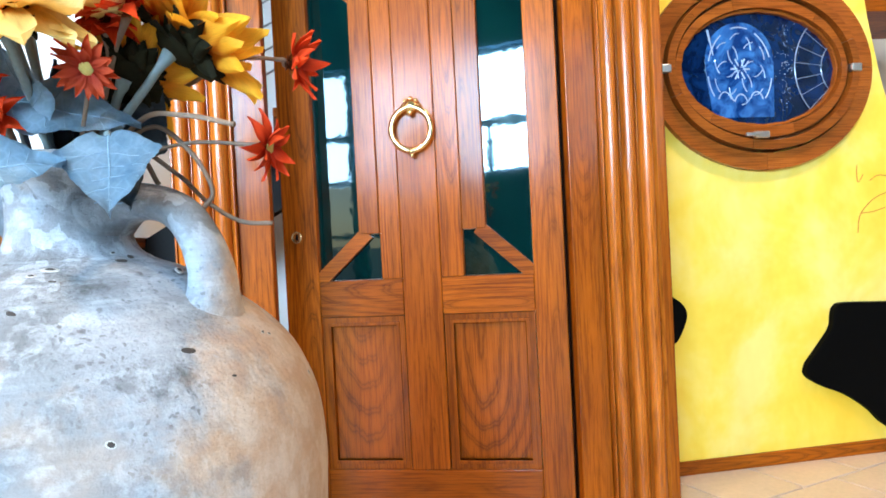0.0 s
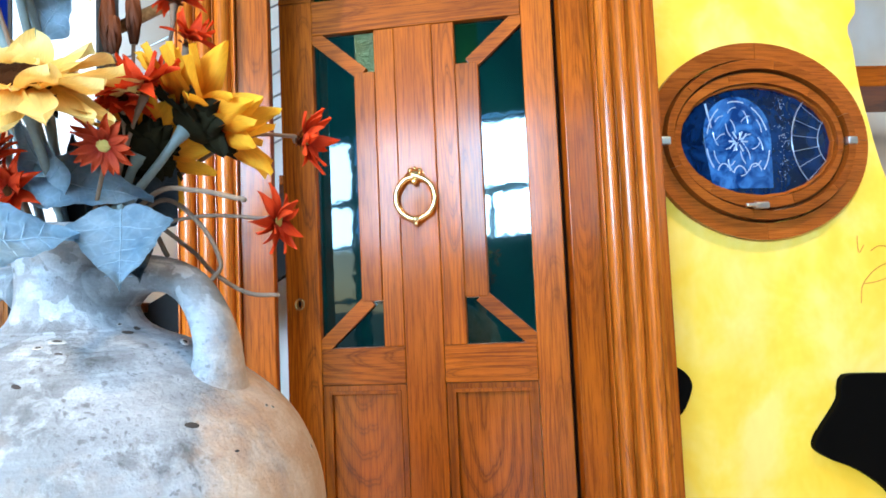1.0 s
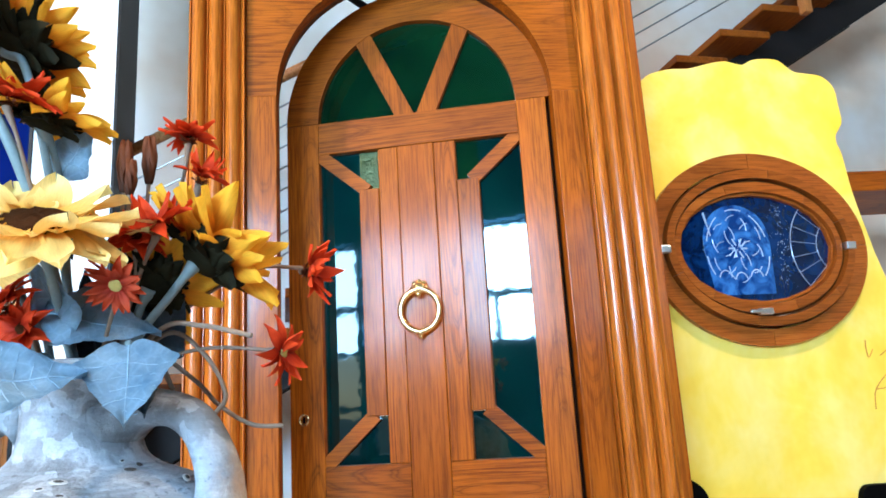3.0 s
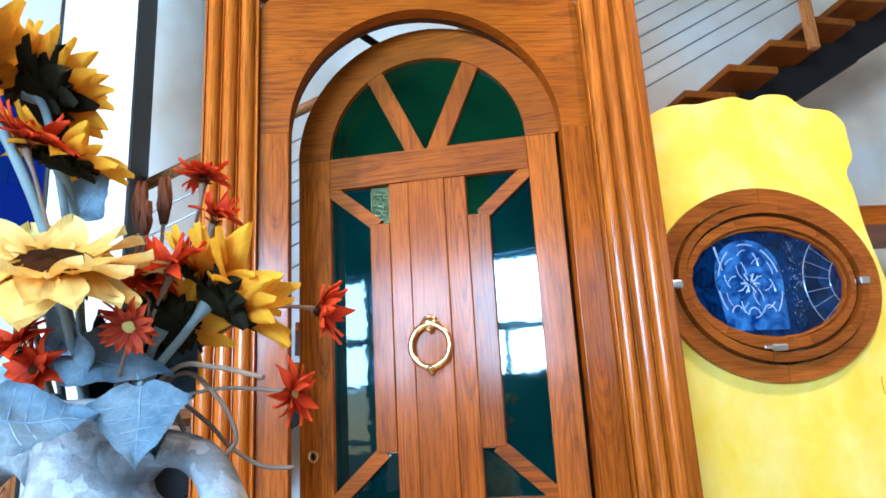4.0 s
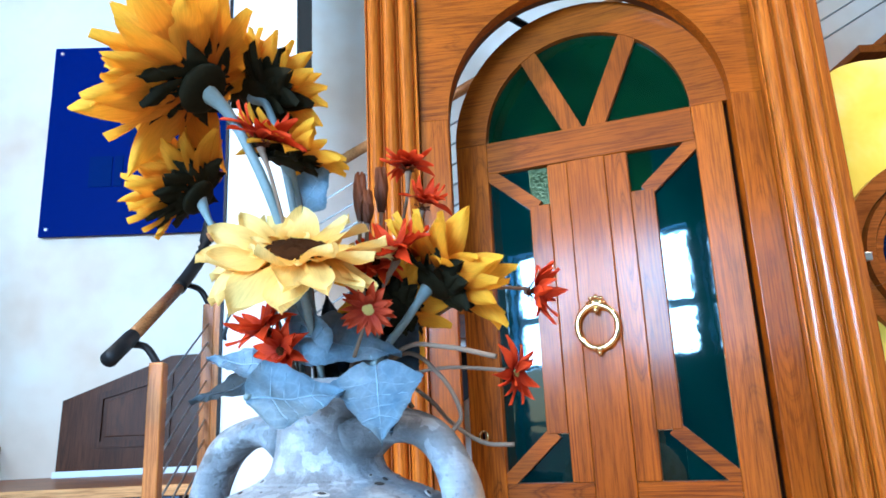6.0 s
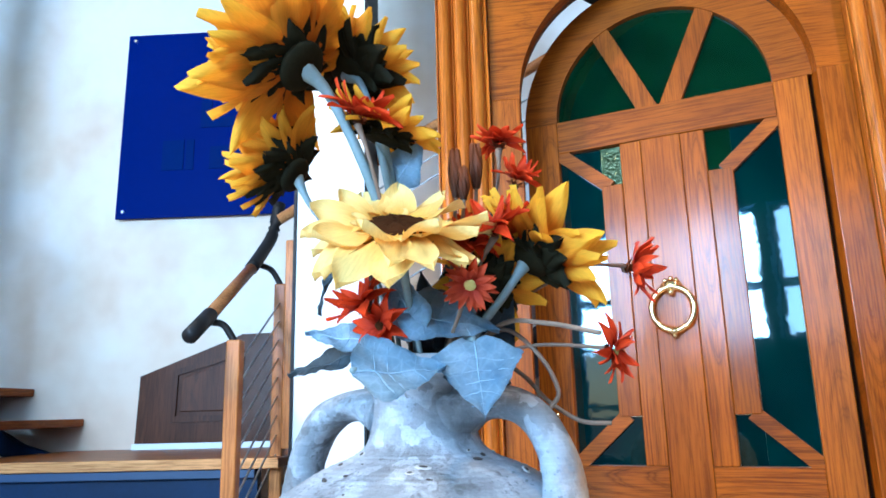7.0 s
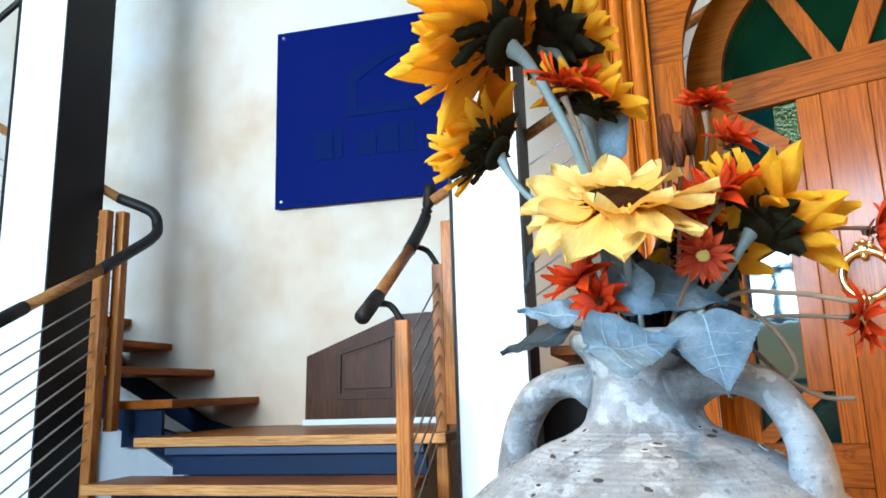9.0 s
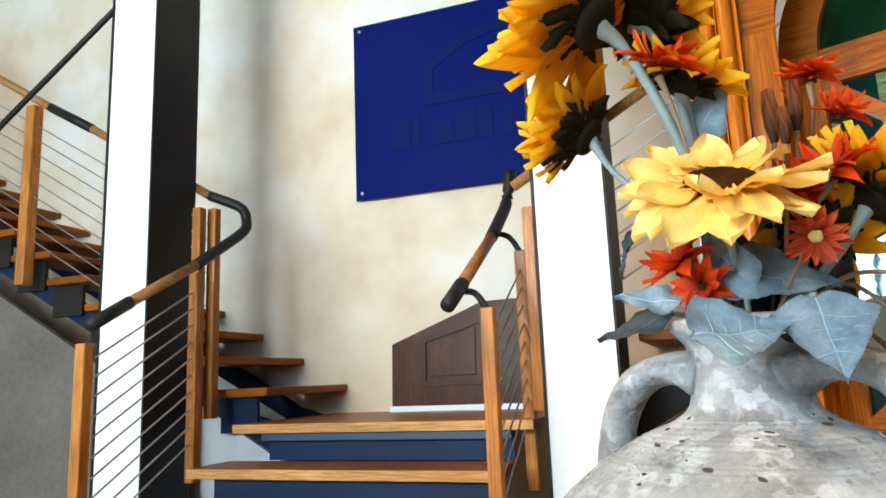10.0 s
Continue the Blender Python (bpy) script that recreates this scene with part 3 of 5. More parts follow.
# ---- the door leaf: x runs from the hinge side to the latch side ----
door = thing("door", pose(0.505, 0.05, 0.0, 0, 0, 180 - 14), "arched oak entrance door standing ajar, with dark green glass", "door")
LW, ST = 1.04, 0.13
CX = LW / 2


def board(name, x0, x1, z0, z1, grain, front=0.0, depth=0.055, label=""):
    return part(name, box(x0, x1, front - depth, front, z0, z1, 0.003), oak[grain], door, label)


board("stile", 0.020, ST - 0.001, 0.01, SPRING, "z")
board("stile", LW - ST + 0.001, LW, 0.01, SPRING, "z")
part("arch_rail", ring(arc(CX, SPRING, CX - ST, 0, 180, 40), arc(CX, SPRING, CX, 0, 180, 40), -0.055, 0.0, False), oak_curve, door)
board("bottom_rail", ST, LW - ST, 0.01, 0.155, "x", -0.001)
board("top_rail", ST, LW - ST, 2.02, SPRING, "x", 0.001)
board("middle_rail", ST, 0.4565, 0.716, 0.848, "x", -0.001)
board("middle_rail", 0.598, LW - ST, 0.716, 0.848, "x", -0.001)
board("centre_plank", 0.457, 0.597, 0.156, 2.019, "z", 0.002)
board("plank", 0.374, 0.456, 0.849, 2.019, "z", -0.002)
board("plank", 0.598, 0.674, 0.849, 2.019, "z", -0.002)
board("short_plank", 0.290, 0.373, 1.015, 1.862, "z", 0.0)
board("short_plank", 0.675, 0.752, 1.015, 1.862, "z", 0.0)
for x0, x1 in ((ST, 0.456), (0.598, LW - ST)):
    part("panel", box(x0 + 0.03, x1 - 0.03, -0.045, -0.020, 0.185, 0.685, 0.008), oak["z"], door)
    m0 = [(x0 + 0.002, 0.157), (x1 - 0.002, 0.157), (x1 - 0.002, 0.714), (x0 + 0.002, 0.714)]
    m1 = [(x0 + 0.034, 0.189), (x1 - 0.034, 0.189), (x1 - 0.034, 0.682), (x0 + 0.034, 0.682)]
    part("panel_moulding", ring(m1, m0, -0.05, -0.006), oak["z"], door)
    m2 = [(x0 + 0.022, 0.177), (x1 - 0.022, 0.177), (x1 - 0.022, 0.694), (x0 + 0.022, 0.694)]
    part("panel_bead", ring(m1, m2, -0.03, -0.001), oak["z"], door)


def diagonal(p, q, w):
    d = Vector((q[0] - p[0], q[1] - p[1])).normalized()
    n = Vector((-d.y, d.x)) * w / 2
    pts = [(p[0] + n.x, p[1] + n.y), (q[0] + n.x, q[1] + n.y), (q[0] - n.x, q[1] - n.y), (p[0] - n.x, p[1] - n.y)]
    return prism(pts, -0.045, -0.004, 0.0)


for side in (0, 1):
    for (xa, za), (xb, zb) in (((0.112, 0.832), (0.318, 1.020)), ((0.112, 2.036), (0.318, 1.858))):
        if side:
            xa, xb = LW - xa, LW - xb
        part("diagonal_bar", diagonal((xa, za), (xb, zb), 0.05), oak["x"], door)
for a in (60, 120):
    p = (CX + 0.06 * math.cos(radians(a)), SPRING - 0.03)
    q = (CX + 0.40 * math.cos(radians(a)), SPRING + 0.40 * math.sin(radians(a)))
    part("fan_bar", diagonal(p, q, 0.07), oak["z"], door)


def pane(x0, x1, z0, z1, m=None):
    return part("glass_pane", box(x0, x1, -0.034, -0.026, z0, z1), m or green_glass, door, "dark green mirror-bright glass")


pane(ST + 0.001, 0.2885, 0.85, 2.018)
pane(0.7535, LW - ST - 0.001, 0.85, 2.018)
pane(0.2887, 0.3725, 0.85, 1.013)
pane(0.6755, 0.7533, 0.85, 1.013)
pane(0.2887, 0.3725, 1.864, 2.018, fan_glass)
pane(0.6755, 0.7533, 1.864, 2.018, leafy_sheen_glass)
fan = arc(CX, SPRING + 0.001, CX - ST - 0.002, 0, 180, 40)
part("fanlight", prism(fan, -0.034, -0.026), fan_glass, door, "dark green half-round glass")

# knocker on the centre plank
KX, KZ = 0.535, 1.378
knock = part("knocker", tube([(KX + 0.071 * math.sin(a), 0.022, KZ + 0.076 * math.cos(a)) for a in (math.tau * k / 48 for k in range(49))], 0.0118, 10), brass, door, "polished brass ring knocker", True)
bm = bmesh.new()
bmesh.ops.create_uvsphere(bm, u_segments=20, v_segments=12, radius=0.024, matrix=Matrix.Translation((KX, 0.016, KZ + 0.080)) @ Matrix.Diagonal((1.25, 0.8, 1.0, 1)))
bmesh.ops.create_uvsphere(bm, u_segments=14, v_segments=8, radius=0.012, matrix=Matrix.Translation((KX, 0.032, KZ + 0.056)))
for k in range(8):
    a = math.tau * k / 8
    bmesh.ops.create_uvsphere(bm, u_segments=8, v_segments=6, radius=0.010, matrix=Matrix.Translation((KX + 0.026 * math.cos(a), 0.012, KZ + 0.085 + 0.022 * math.sin(a))))
part("mount", bm, brass, knock, "cast brass rosette", True)
bm = bmesh.new()
for dx, dz, r in ((0, -0.080, 0.016), (-0.018, -0.076, 0.010), (0.018, -0.076, 0.010), (0, -0.094, 0.010), (-0.03, -0.07, 0.008), (0.03, -0.07, 0.008)):
    bmesh.ops.create_uvsphere(bm, u_segments=10, v_segments=8, radius=r, matrix=Matrix.Translation((KX + dx, 0.024, KZ + dz)))
part("striker", bm, brass, knock, "", True)
bm = bmesh.new()
bmesh.ops.create_cone(bm, cap_ends=True, segments=24, radius1=0.017, radius2=0.015, depth=0.006, matrix=pose(0.985, 0.003, 1.015, 90, 0, 0))
lock = part("lock_rose", bm, brass, door, "small brass lock rose")
part("lock_ring", tube([(0.985 + 0.017 * math.sin(a), 0.007, 1.015 + 0.019 * math.cos(a)) for a in (math.tau * k / 24 for k in range(25))], 0.0036, 8), brass, lock, "", True)
part("keyhole", box(0.982, 0.988, 0.004, 0.0075, 1.005, 1.026), black_lacquer, lock)

# ---- the yellow show wall with the oval window ----
YW = 0.34
OX, OZ = 1.404, 1.598
SHOW = pose(0.95, 0.34, 0, 0, 0, 5.5) @ pose(-0.95, -0.34, 0)  # the show wall stands slightly turned
outline = [(0.86, 0.0), (0.86, 2.10), (0.92, 2.22), (0.975, 2.326), (1.026, 2.372), (1.122, 2.399), (1.21, 2.404), (1.291, 2.425), (1.345, 2.438), (1.397, 2.444), (1.44, 2.434), (1.477, 2.430),
           (1.52, 2.452), (1.566, 2.460), (1.62, 2.461), (1.662, 2.451), (1.722, 2.403), (1.79, 2.395), (1.86, 2.384), (1.911, 2.329), (1.917, 2.255), (1.921, 2.173), (1.905, 2.14),
           (1.878, 2.105), (1.876, 2.06), (1.890, 2.013), (1.907, 1.844), (1.935, 1.70), (1.975, 1.52), (2.04, 1.33), (2.16, 1.10), (2.26, 0.80), (2.34, 0.0)]


def star(cx, cz, pts, angles):
    """Where rays from a centre meet a closed outline."""
    out = []
    for a in angles:
        dx, dz = math.cos(a), math.sin(a)
        best = None
        for (x0, z0), (x1, z1) in zip(pts, pts[1:] + pts[:1]):
            ex, ez = x1 - x0, z1 - z0
            det = dx * ez - dz * ex
            if abs(det) < 1e-9:
                continue
            t = ((x0 - cx) * ez - (z0 - cz) * ex) / det
            u = ((x0 - cx) * dz - (z0 - cz) * dx) / det
            if t > 0 and -1e-6 <= u <= 1 + 1e-6 and (best is None or t < best):
                best = t
        out.append((cx + best * dx, cz + best * dz))
    return out


smooth_outline = [(v.x, v.z) for v in spline([(x, 0, z) for x, z in outline[1:-1]], 4)]
smooth_outline = [outline[0]] + smooth_outline + [outline[-1]]
angs = sorted({round(math.atan2(z - OZ, x - OX), 5) for x, z in smooth_outline} | {round(math.tau * k / 96 - math.pi + 0.013, 5) for k in range(96)})
inner = [(OX + 0.41 * math.cos(a), OZ + 0.33 * math.sin(a)) for a in angs]
yw = thing("display_wall", SHOW, "free-standing yellow plaster wall with a scalloped edge", "wall", kind="structure")
part("wall_plate", ring(inner, star(OX, OZ, smooth_outline, angs), YW, YW + 0.12), yellow_paint, yw, "bright yellow mottled plaster")
part("baseboard", box(0.862, 2.33, YW - 0.016, YW - 0.001, 0.0, 0.055, 0.004), oak["x"], yw)

oval = thing("oval_window", SHOW, "oval oak window with dark blue leaded glass and a chrome catch", "window")


def oval_ring(name, ri, ro, y0, y1, parts_n, phase, mt=None, dx=0.0):
    """A ring of curved boards, jointed end to end."""
    for k in range(parts_n):
        a0, a1 = phase + 360 * k / parts_n + 0.15, phase + 360 * (k + 1) / parts_n - 0.15
        ang = [radians(a0 + (a1 - a0) * i / 20) for i in range(21)]
        i_ = [(OX + dx + ri[0] * math.cos(a), OZ + ri[1] * math.sin(a)) for a in ang]
        o_ = [(OX + dx + ro[0] * math.cos(a), OZ + ro[1] * math.sin(a)) for a in ang]
        part(name, ring(i_, o_, y0, y1, False), mt or oval_oak, oval)


oval_ring("outer_frame", (0.432, 0.338), (0.496, 0.406), YW - 0.030, YW - 0.001, 4, 0)
oval_ring("outer_frame", (0.422, 0.328), (0.431, 0.337), YW - 0.012, YW + 0.02, 1, 5, oval_groove_shade)
oval_ring("sash", (0.390, 0.290), (0.421, 0.327), YW - 0.056, YW + 0.03, 6, 20, None, -0.004)
oval_ring("sash", (0.378, 0.278), (0.389, 0.289), YW - 0.030, YW + 0.03, 1, 20, oval_groove_shade, -0.005)
oval_ring("sash", (0.353, 0.235), (0.377, 0.277), YW - 0.042, YW + 0.03, 6, 50, None, -0.008)
oval_ring("glazing_bead", (0.344, 0.223), (0.3525, 0.2345), YW - 0.024, YW + 0.03, 1, 0, None, -0.010)
part("glass_pane", prism(ellipse(OX - 0.010, OZ, 0.350, 0.233, 64), YW - 0.004, YW + 0.004), blue_glass, oval, "dark blue textured glass")
# bevelled medallion and web of leads in the glass
med = (OX - 0.088, OZ + 0.006)


def lead(pts, r=0.0017):
    part("lead_came", tube([(x, YW - 0.009, z) for x, z in pts], r, 6), lead_line, oval)


mx, mz = med


def bevel(pts, w, tilt):
    """A narrow strip of cut glass whose face leans to one side, so that it catches the light."""
    p = [Vector((x, 0, z)) for x, z in pts]
    bm = bmesh.new()
    rows = []
    for i, q in enumerate(p):
        d = (p[min(i + 1, len(p) - 1)] - p[max(i - 1, 0)]).normalized()
        n = Vector((-d.z, 0, d.x)) * w / 2
        rows.append([bm.verts.new((q.x + k * n.x, YW - y, q.z + k * n.z)) for k, y in ((-1, 0.0046), (-0.15, 0.0085 + tilt), (0.15, 0.0085 - tilt), (1, 0.0046))])
    for a, c in zip(rows, rows[1:]):
        for k in range(3):
            bm.faces.new((a[k], a[k + 1], c[k + 1], c[k]))
    part("bevel", bm, glint_glass, oval, "cut-glass strip with a pale glint in its colour")


# arched blue medallion behind the cut strips
arch_med = [(mx - 0.125, OZ - 0.192), (mx + 0.145, OZ - 0.192), (mx + 0.150, mz)] + arc(mx, mz + 0.03, 0.150, 0, 180, 24) + [(mx - 0.150, mz)]
part("medallion", prism(arch_med, YW - 0.0062, YW - 0.0045), glow_glass, oval, "arched medallion glass with a blue glow in its colour")
for k in range(6):
    a = radians(60 * k + 30)
    petal = ellipse(mx + 0.068 * math.cos(a), mz - 0.005 + 0.074 * math.sin(a), 0.050, 0.068, 28)
    for h in range(0, 28, 7):
        bevel([petal[(h + i) % 28] for i in range(5)], 0.0075, 0.0015 if (h + k) % 2 else -0.0015)
for k in range(6):
    a = radians(60 * k)
    bevel([(mx + r * math.cos(a), mz - 0.005 + 1.1 * r * math.sin(a)) for r in (0.012, 0.026, 0.042)], 0.012, 0.001)
for a0, a1, rx, rz in ((20, 60, 0.140, 0.180), (75, 105, 0.140, 0.180), (125, 165, 0.140, 0.180), (185, 215, 0.140, 0.160), (320, 352, 0.140, 0.160)):
    bevel([(mx + rx * math.cos(radians(a)), mz - 0.02 + rz * math.sin(radians(a))) for a in np.linspace(a0, a1, 7)], 0.009, 0.001)
for dx, dz in ((-0.07, -0.12), (0.0, -0.13), (0.07, -0.12)):
    bevel([(mx + dx + 0.030 * math.cos(radians(a)), mz + dz - 0.02 + 0.045 * math.sin(radians(a))) for a in np.linspace(20, 160, 8)], 0.009, -0.001)
bevel([(mx - 0.135, mz + 0.15), (mx - 0.125, mz + 0.10), (mx - 0.115, mz + 0.05)], 0.010, 0.001)
# bright points of light along the web, added as pale glass pebbles
rp = random.Random(11)
for k in range(110):
    x, z = OX + rp.gauss(0.115, 0.024), OZ + rp.uniform(-0.17, 0.19)
    bm = bmesh.new()
    bmesh.ops.create_icosphere(bm, subdivisions=1, radius=rp.choice((0.0012, 0.0016, 0.0024)), matrix=Matrix.Translation((x, YW - 0.005, z)) @ Matrix.Diagonal((1, 0.6, 1, 1)))
    part("glass_bead", bm, glint_glass, oval, "", True)
hubx = OX + 0.40
lead(arc(hubx, OZ, 0.245, 131, 229, 20), 0.0022)
lead(arc(hubx, OZ, 0.125, 115, 245, 16), 0.0018)
for a in (142, 158, 174, 190, 206, 222):
    lead([(hubx + r * math.cos(radians(a)), OZ + r * math.sin(radians(a))) for r in (0.12, 0.18, 0.243)], 0.0013)
for s, x in ((-1, 0.969), (1, 1.804)):
    part("pivot", box(x - 0.022, x + 0.022, YW - 0.062, YW - 0.034, OZ - 0.022, OZ + 0.010, 0.004), chrome, oval, "chrome pivot hinge")
bm = box(1.325, 1.388, YW - 0.079, YW - 0.057, 1.314, 1.341, 0.006)
catch = part("catch", bm, chrome, oval, "chrome window catch")
part("lever", box(1.280, 1.342, YW - 0.089, YW - 0.078, 1.321, 1.335, 0.004), chrome, catch)

blob = [(v.x, v.z) for v in spline([(0.862, 0, 0.80), (0.90, 0, 0.745), (0.945, 0, 0.724), (1.003, 0, 0.689), (1.030, 0, 0.643), (1.015, 0, 0.589), (0.984, 0, 0.536), (0.947, 0, 0.510), (0.92, 0, 0.44), (0.862, 0, 0.40)], 5)]
tagged(mesh_ob("wall_cutout", prism(blob, YW - 0.03, YW - 0.001, 0.004), black_lacquer), "black curved cut-out on the yellow wall", "wall decoration").matrix_world = SHOW
blob = [(v.x, v.z) for v in spline([(2.10, 0, 0.622), (1.917, 0, 0.630), (1.735, 0, 0.638), (1.692, 0, 0.625), (1.676, 0, 0.590), (1.665, 0, 0.535), (1.589, 0, 0.443), (1.550, 0, 0.395), (1.547, 0, 0.350), (1.622, 0, 0.302), (1.725, 0, 0.258), (1.828, 0, 0.189), (1.895, 0, 0.124), (2.0, 0, 0.07), (2.12, 0, 0.10), (2.20, 0, 0.4)], 5)]
tagged(mesh_ob("wall_cutout", prism(blob, YW - 0.03, YW - 0.001, 0.004), black_lacquer), "large black curved cut-out on the yellow wall", "wall decoration").matrix_world = SHOW
twig = thing("painted_twig", SHOW @ pose(0.063, 0, 0), "thin brown twig drawn on the yellow wall", "wall decoration")
for pts in ([(1.765, 0.92), (1.775, 0.985), (1.81, 1.03), (1.87, 1.07), (1.98, 1.10)], [(1.785, 1.0), (1.84, 1.005), (1.90, 1.02)], [(1.80, 1.16), (1.775, 1.13), (1.77, 1.17), (1.772, 1.20)], [(1.83, 1.135), (1.87, 1.155), (1.92, 1.15)]):
    part("stroke", tube([(v.x, YW - 0.001, v.z) for v in spline([(x, 0, z) for x, z in pts], 6)], 0.0022, 6), twig_paint, twig)

# ---- the staircase, in its own turned frame ----
LZ, RISE = 0.870, 0.183
XL, XR = -3.33, -1.66


def tread(stair, x0, x1, y0, y1, top, material=None):
    return part("tread", box(x0, x1, y0, y1, top - 0.045, top, 0.006), material or tread_oak, stair)


lower = thing("staircase", STAIR, "lower stair flight with oak treads on dark blue steel", "staircase")
NOSE = [0.82 - 0.30 * k for k in range(5)]
for k, y in enumerate(NOSE[1:], 1):
    tread(lower, XL + 0.14, XR, y, y + 0.33, LZ - RISE * k)
    part("nosing", box(XL + 0.14, XR, y - 0.010, y - 0.0005, LZ - RISE * k - 0.045, LZ - RISE * k, 0.003), lit_nosing_oak, lower, "strip added on the tread edge, lit front in paler oak")
    part("riser", box(XL + 0.26, XR - 0.01, y + 0.05, y + 0.08, LZ - RISE * (k + 1), LZ - RISE * k - 0.047), blue_steel, lower)
part("riser", box(XL + 0.36, XR - 0.01, 0.88, 0.91, LZ - RISE, LZ - 0.047), blue_steel, lower)
part("nosing_bar", box(XL + 0.34, XR - 0.01, 0.835, 0.875, LZ - 0.085, LZ - 0.047, 0.003), frame_navy, lower, "blue steel bar under the landing edge")
part("landing", box(XL + 0.18, XR + 0.1, 0.82, WALL_Y - 0.005, LZ - 0.045, LZ, 0.006), tread_oak, lower, "oak stair landing")
part("nosing", box(XL + 0.18, XR + 0.1, 0.81, 0.8195, LZ - 0.045, LZ, 0.003), lit_nosing_oak, lower, "strip added on the tread edge, lit front in paler oak")
part("landing_beam", box(XL + 0.45, XR - 0.05, 0.98, 1.06, LZ - 0.22, LZ - 0.048), blue_steel, lower)
for x in (XL + 0.48, XR - 0.22):
    pts = [(NOSE[-1] + 0.25, 0.0), (NOSE[-1] + 0.60, 0.0), (1.4, LZ - 0.22), (1.4, LZ - 0.05), (1.15, LZ - 0.05)]
    bm = prism(pts, -0.05, 0.05)
    bmesh.ops.rotate(bm, verts=bm.verts, cent=(0, 0, 0), matrix=Matrix.Rotation(radians(90), 3, "Z"))
    for v in bm.verts:
        v.co.x += x
    part("stringer", bm, blue_steel, lower)

left = thing("staircase", STAIR, "upper stair flight with oak treads and blue steel stringer", "staircase")
for k in range(12):
    x = -3.05 - 0.325 * k
    tread(left, x - 0.34, x, 0.97, WALL_Y - 0.005, LZ + RISE * (k + 1), tread_oak_y)
    # plates added for the dark shade between treads, black from the fourth up
    part("bracket", box(x - 0.34, x - 0.10, 1.03, 1.055, LZ + RISE * k - 0.06, LZ + RISE * (k + 1) - 0.047), blue_steel if k < 3 else black_steel, left)
for y in (1.06, 1.62):
    pts = [(-2.90, LZ - 0.06), (-2.90, LZ - 0.26), (-7.1, LZ + 2.05), (-7.1, LZ + 2.24), (-3.25, LZ + 0.05)]
    part("stringer", prism(pts, y, y + 0.05), blue_steel, left)

right = thing("staircase", STAIR, "upper stair flight rising behind the doorway", "staircase")
for k in range(16):
    x = -1.71 + 0.31 * (k + 1)
    tread(right, x, x + 0.33, 0.95, WALL_Y - 0.005, LZ + 0.184 * (k + 1), tread_oak_y)
pts = [(-1.45, LZ - 0.05), (-1.2, LZ - 0.15), (3.6, LZ + 2.70), (3.6, LZ + 2.95)]
for y in (1.16, 1.62):
    part("stringer", prism(pts, y, y + 0.06), black_steel, right)


def railing(label, posts, rail, cables, post_w=0.055, bend=()):
    r = thing("railing", STAIR, label, "railing", "stair railings")
    for x, y, z0, z1 in posts:
        part("post", box(x - post_w / 2, x + post_w / 2, y - post_w / 2, y + post_w / 2, z0, z1, 0.006), post_oak, r)
    for pts, m in rail:
        part("handrail", tube(pts, 0.026 if m is not black_rubber else 0.030, 14), m, r, "black sleeve on the handrail" if m is black_rubber else "", True)
    for a, c in cables:
        part("cable", tube([a, c], 0.0045, 6), cable_steel, r)
    for pts in bend:
        part("bracket", tube(spline(pts, 6), 0.014, 8), black_rubber, r, "", True)
    return r


def cable_run(p, q, n, z_step, pz, qz):
    return [((p[0], p[1], pz - z_step * k), (q[0], q[1], qz - z_step * k)) for k in range(n)]


# right side of the lower flight
hx, px = -1.70, -1.60
railing("oak post and steel cable railing beside the lower flight",
        [(px, 0.33, 0.50, 1.33), (px, 0.93, 0.55, 1.65)],
        [([(hx, 0.14, 1.33), (hx, 0.32, 1.43)], black_rubber), ([(hx, 0.32, 1.43), (hx, 0.78, 1.70)], rail_oak),
         (spline([(hx, 0.78, 1.70), (hx, 0.95, 1.82), (hx + 0.01, 1.06, 1.93), (hx + 0.03, 1.10, 2.10)], 5), black_rubber)],
        cable_run((px, 0.33), (px, 0.93), 9, 0.085, 1.22, 1.57),
        bend=[[(hx, 0.30, 1.40), (hx + 0.05, 0.33, 1.39), (px, 0.33, 1.32)], [(hx, 0.88, 1.74), (hx + 0.05, 0.93, 1.72), (px, 0.93, 1.64)]])
# left side
hx, px = -3.25, -3.29
railing("oak and steel cable railing at the open stair side",
        [(px, -0.02, 0.20, 1.27), (px, 0.68, 0.60, 1.66), (-3.38, 0.80, 0.90, 2.05), (-3.35, 0.89, 0.90, 2.06)],
        [([(hx, -0.04, 1.34), (hx, 0.18, 1.46)], black_rubber), ([(hx, 0.18, 1.46), (hx, 0.62, 1.69)], rail_oak),
         (spline([(hx, 0.62, 1.69), (hx, 0.80, 1.80), (hx, 1.02, 1.94), (hx - 0.02, 1.08, 2.02), (hx - 0.05, 1.06, 2.10), (hx - 0.22, 1.00, 2.18)], 6), black_rubber),
         ([(hx - 0.22, 1.0, 2.18), (-4.35, 0.95, 2.72)], rail_oak), ([(-4.35, 0.95, 2.72), (-4.72, 0.95, 2.93)], black_rubber), ([(-4.72, 0.95, 2.93), (-6.6, 0.95, 4.05)], rail_oak)],
        cable_run((px, -0.02), (px, 0.68), 10, 0.085, 1.18, 1.57))
railing("oak post and steel cable railing of the upper flight",
        [(-4.84, 0.93, 1.75, 2.95), (-5.9, 0.93, 2.4, 3.55)], [],
        cable_run((-3.36, 0.93), (-4.84, 0.93), 9, 0.095, 1.95, 2.83) + cable_run((-4.84, 0.93), (-5.9, 0.93), 9, 0.095, 2.83, 3.43), 0.075)
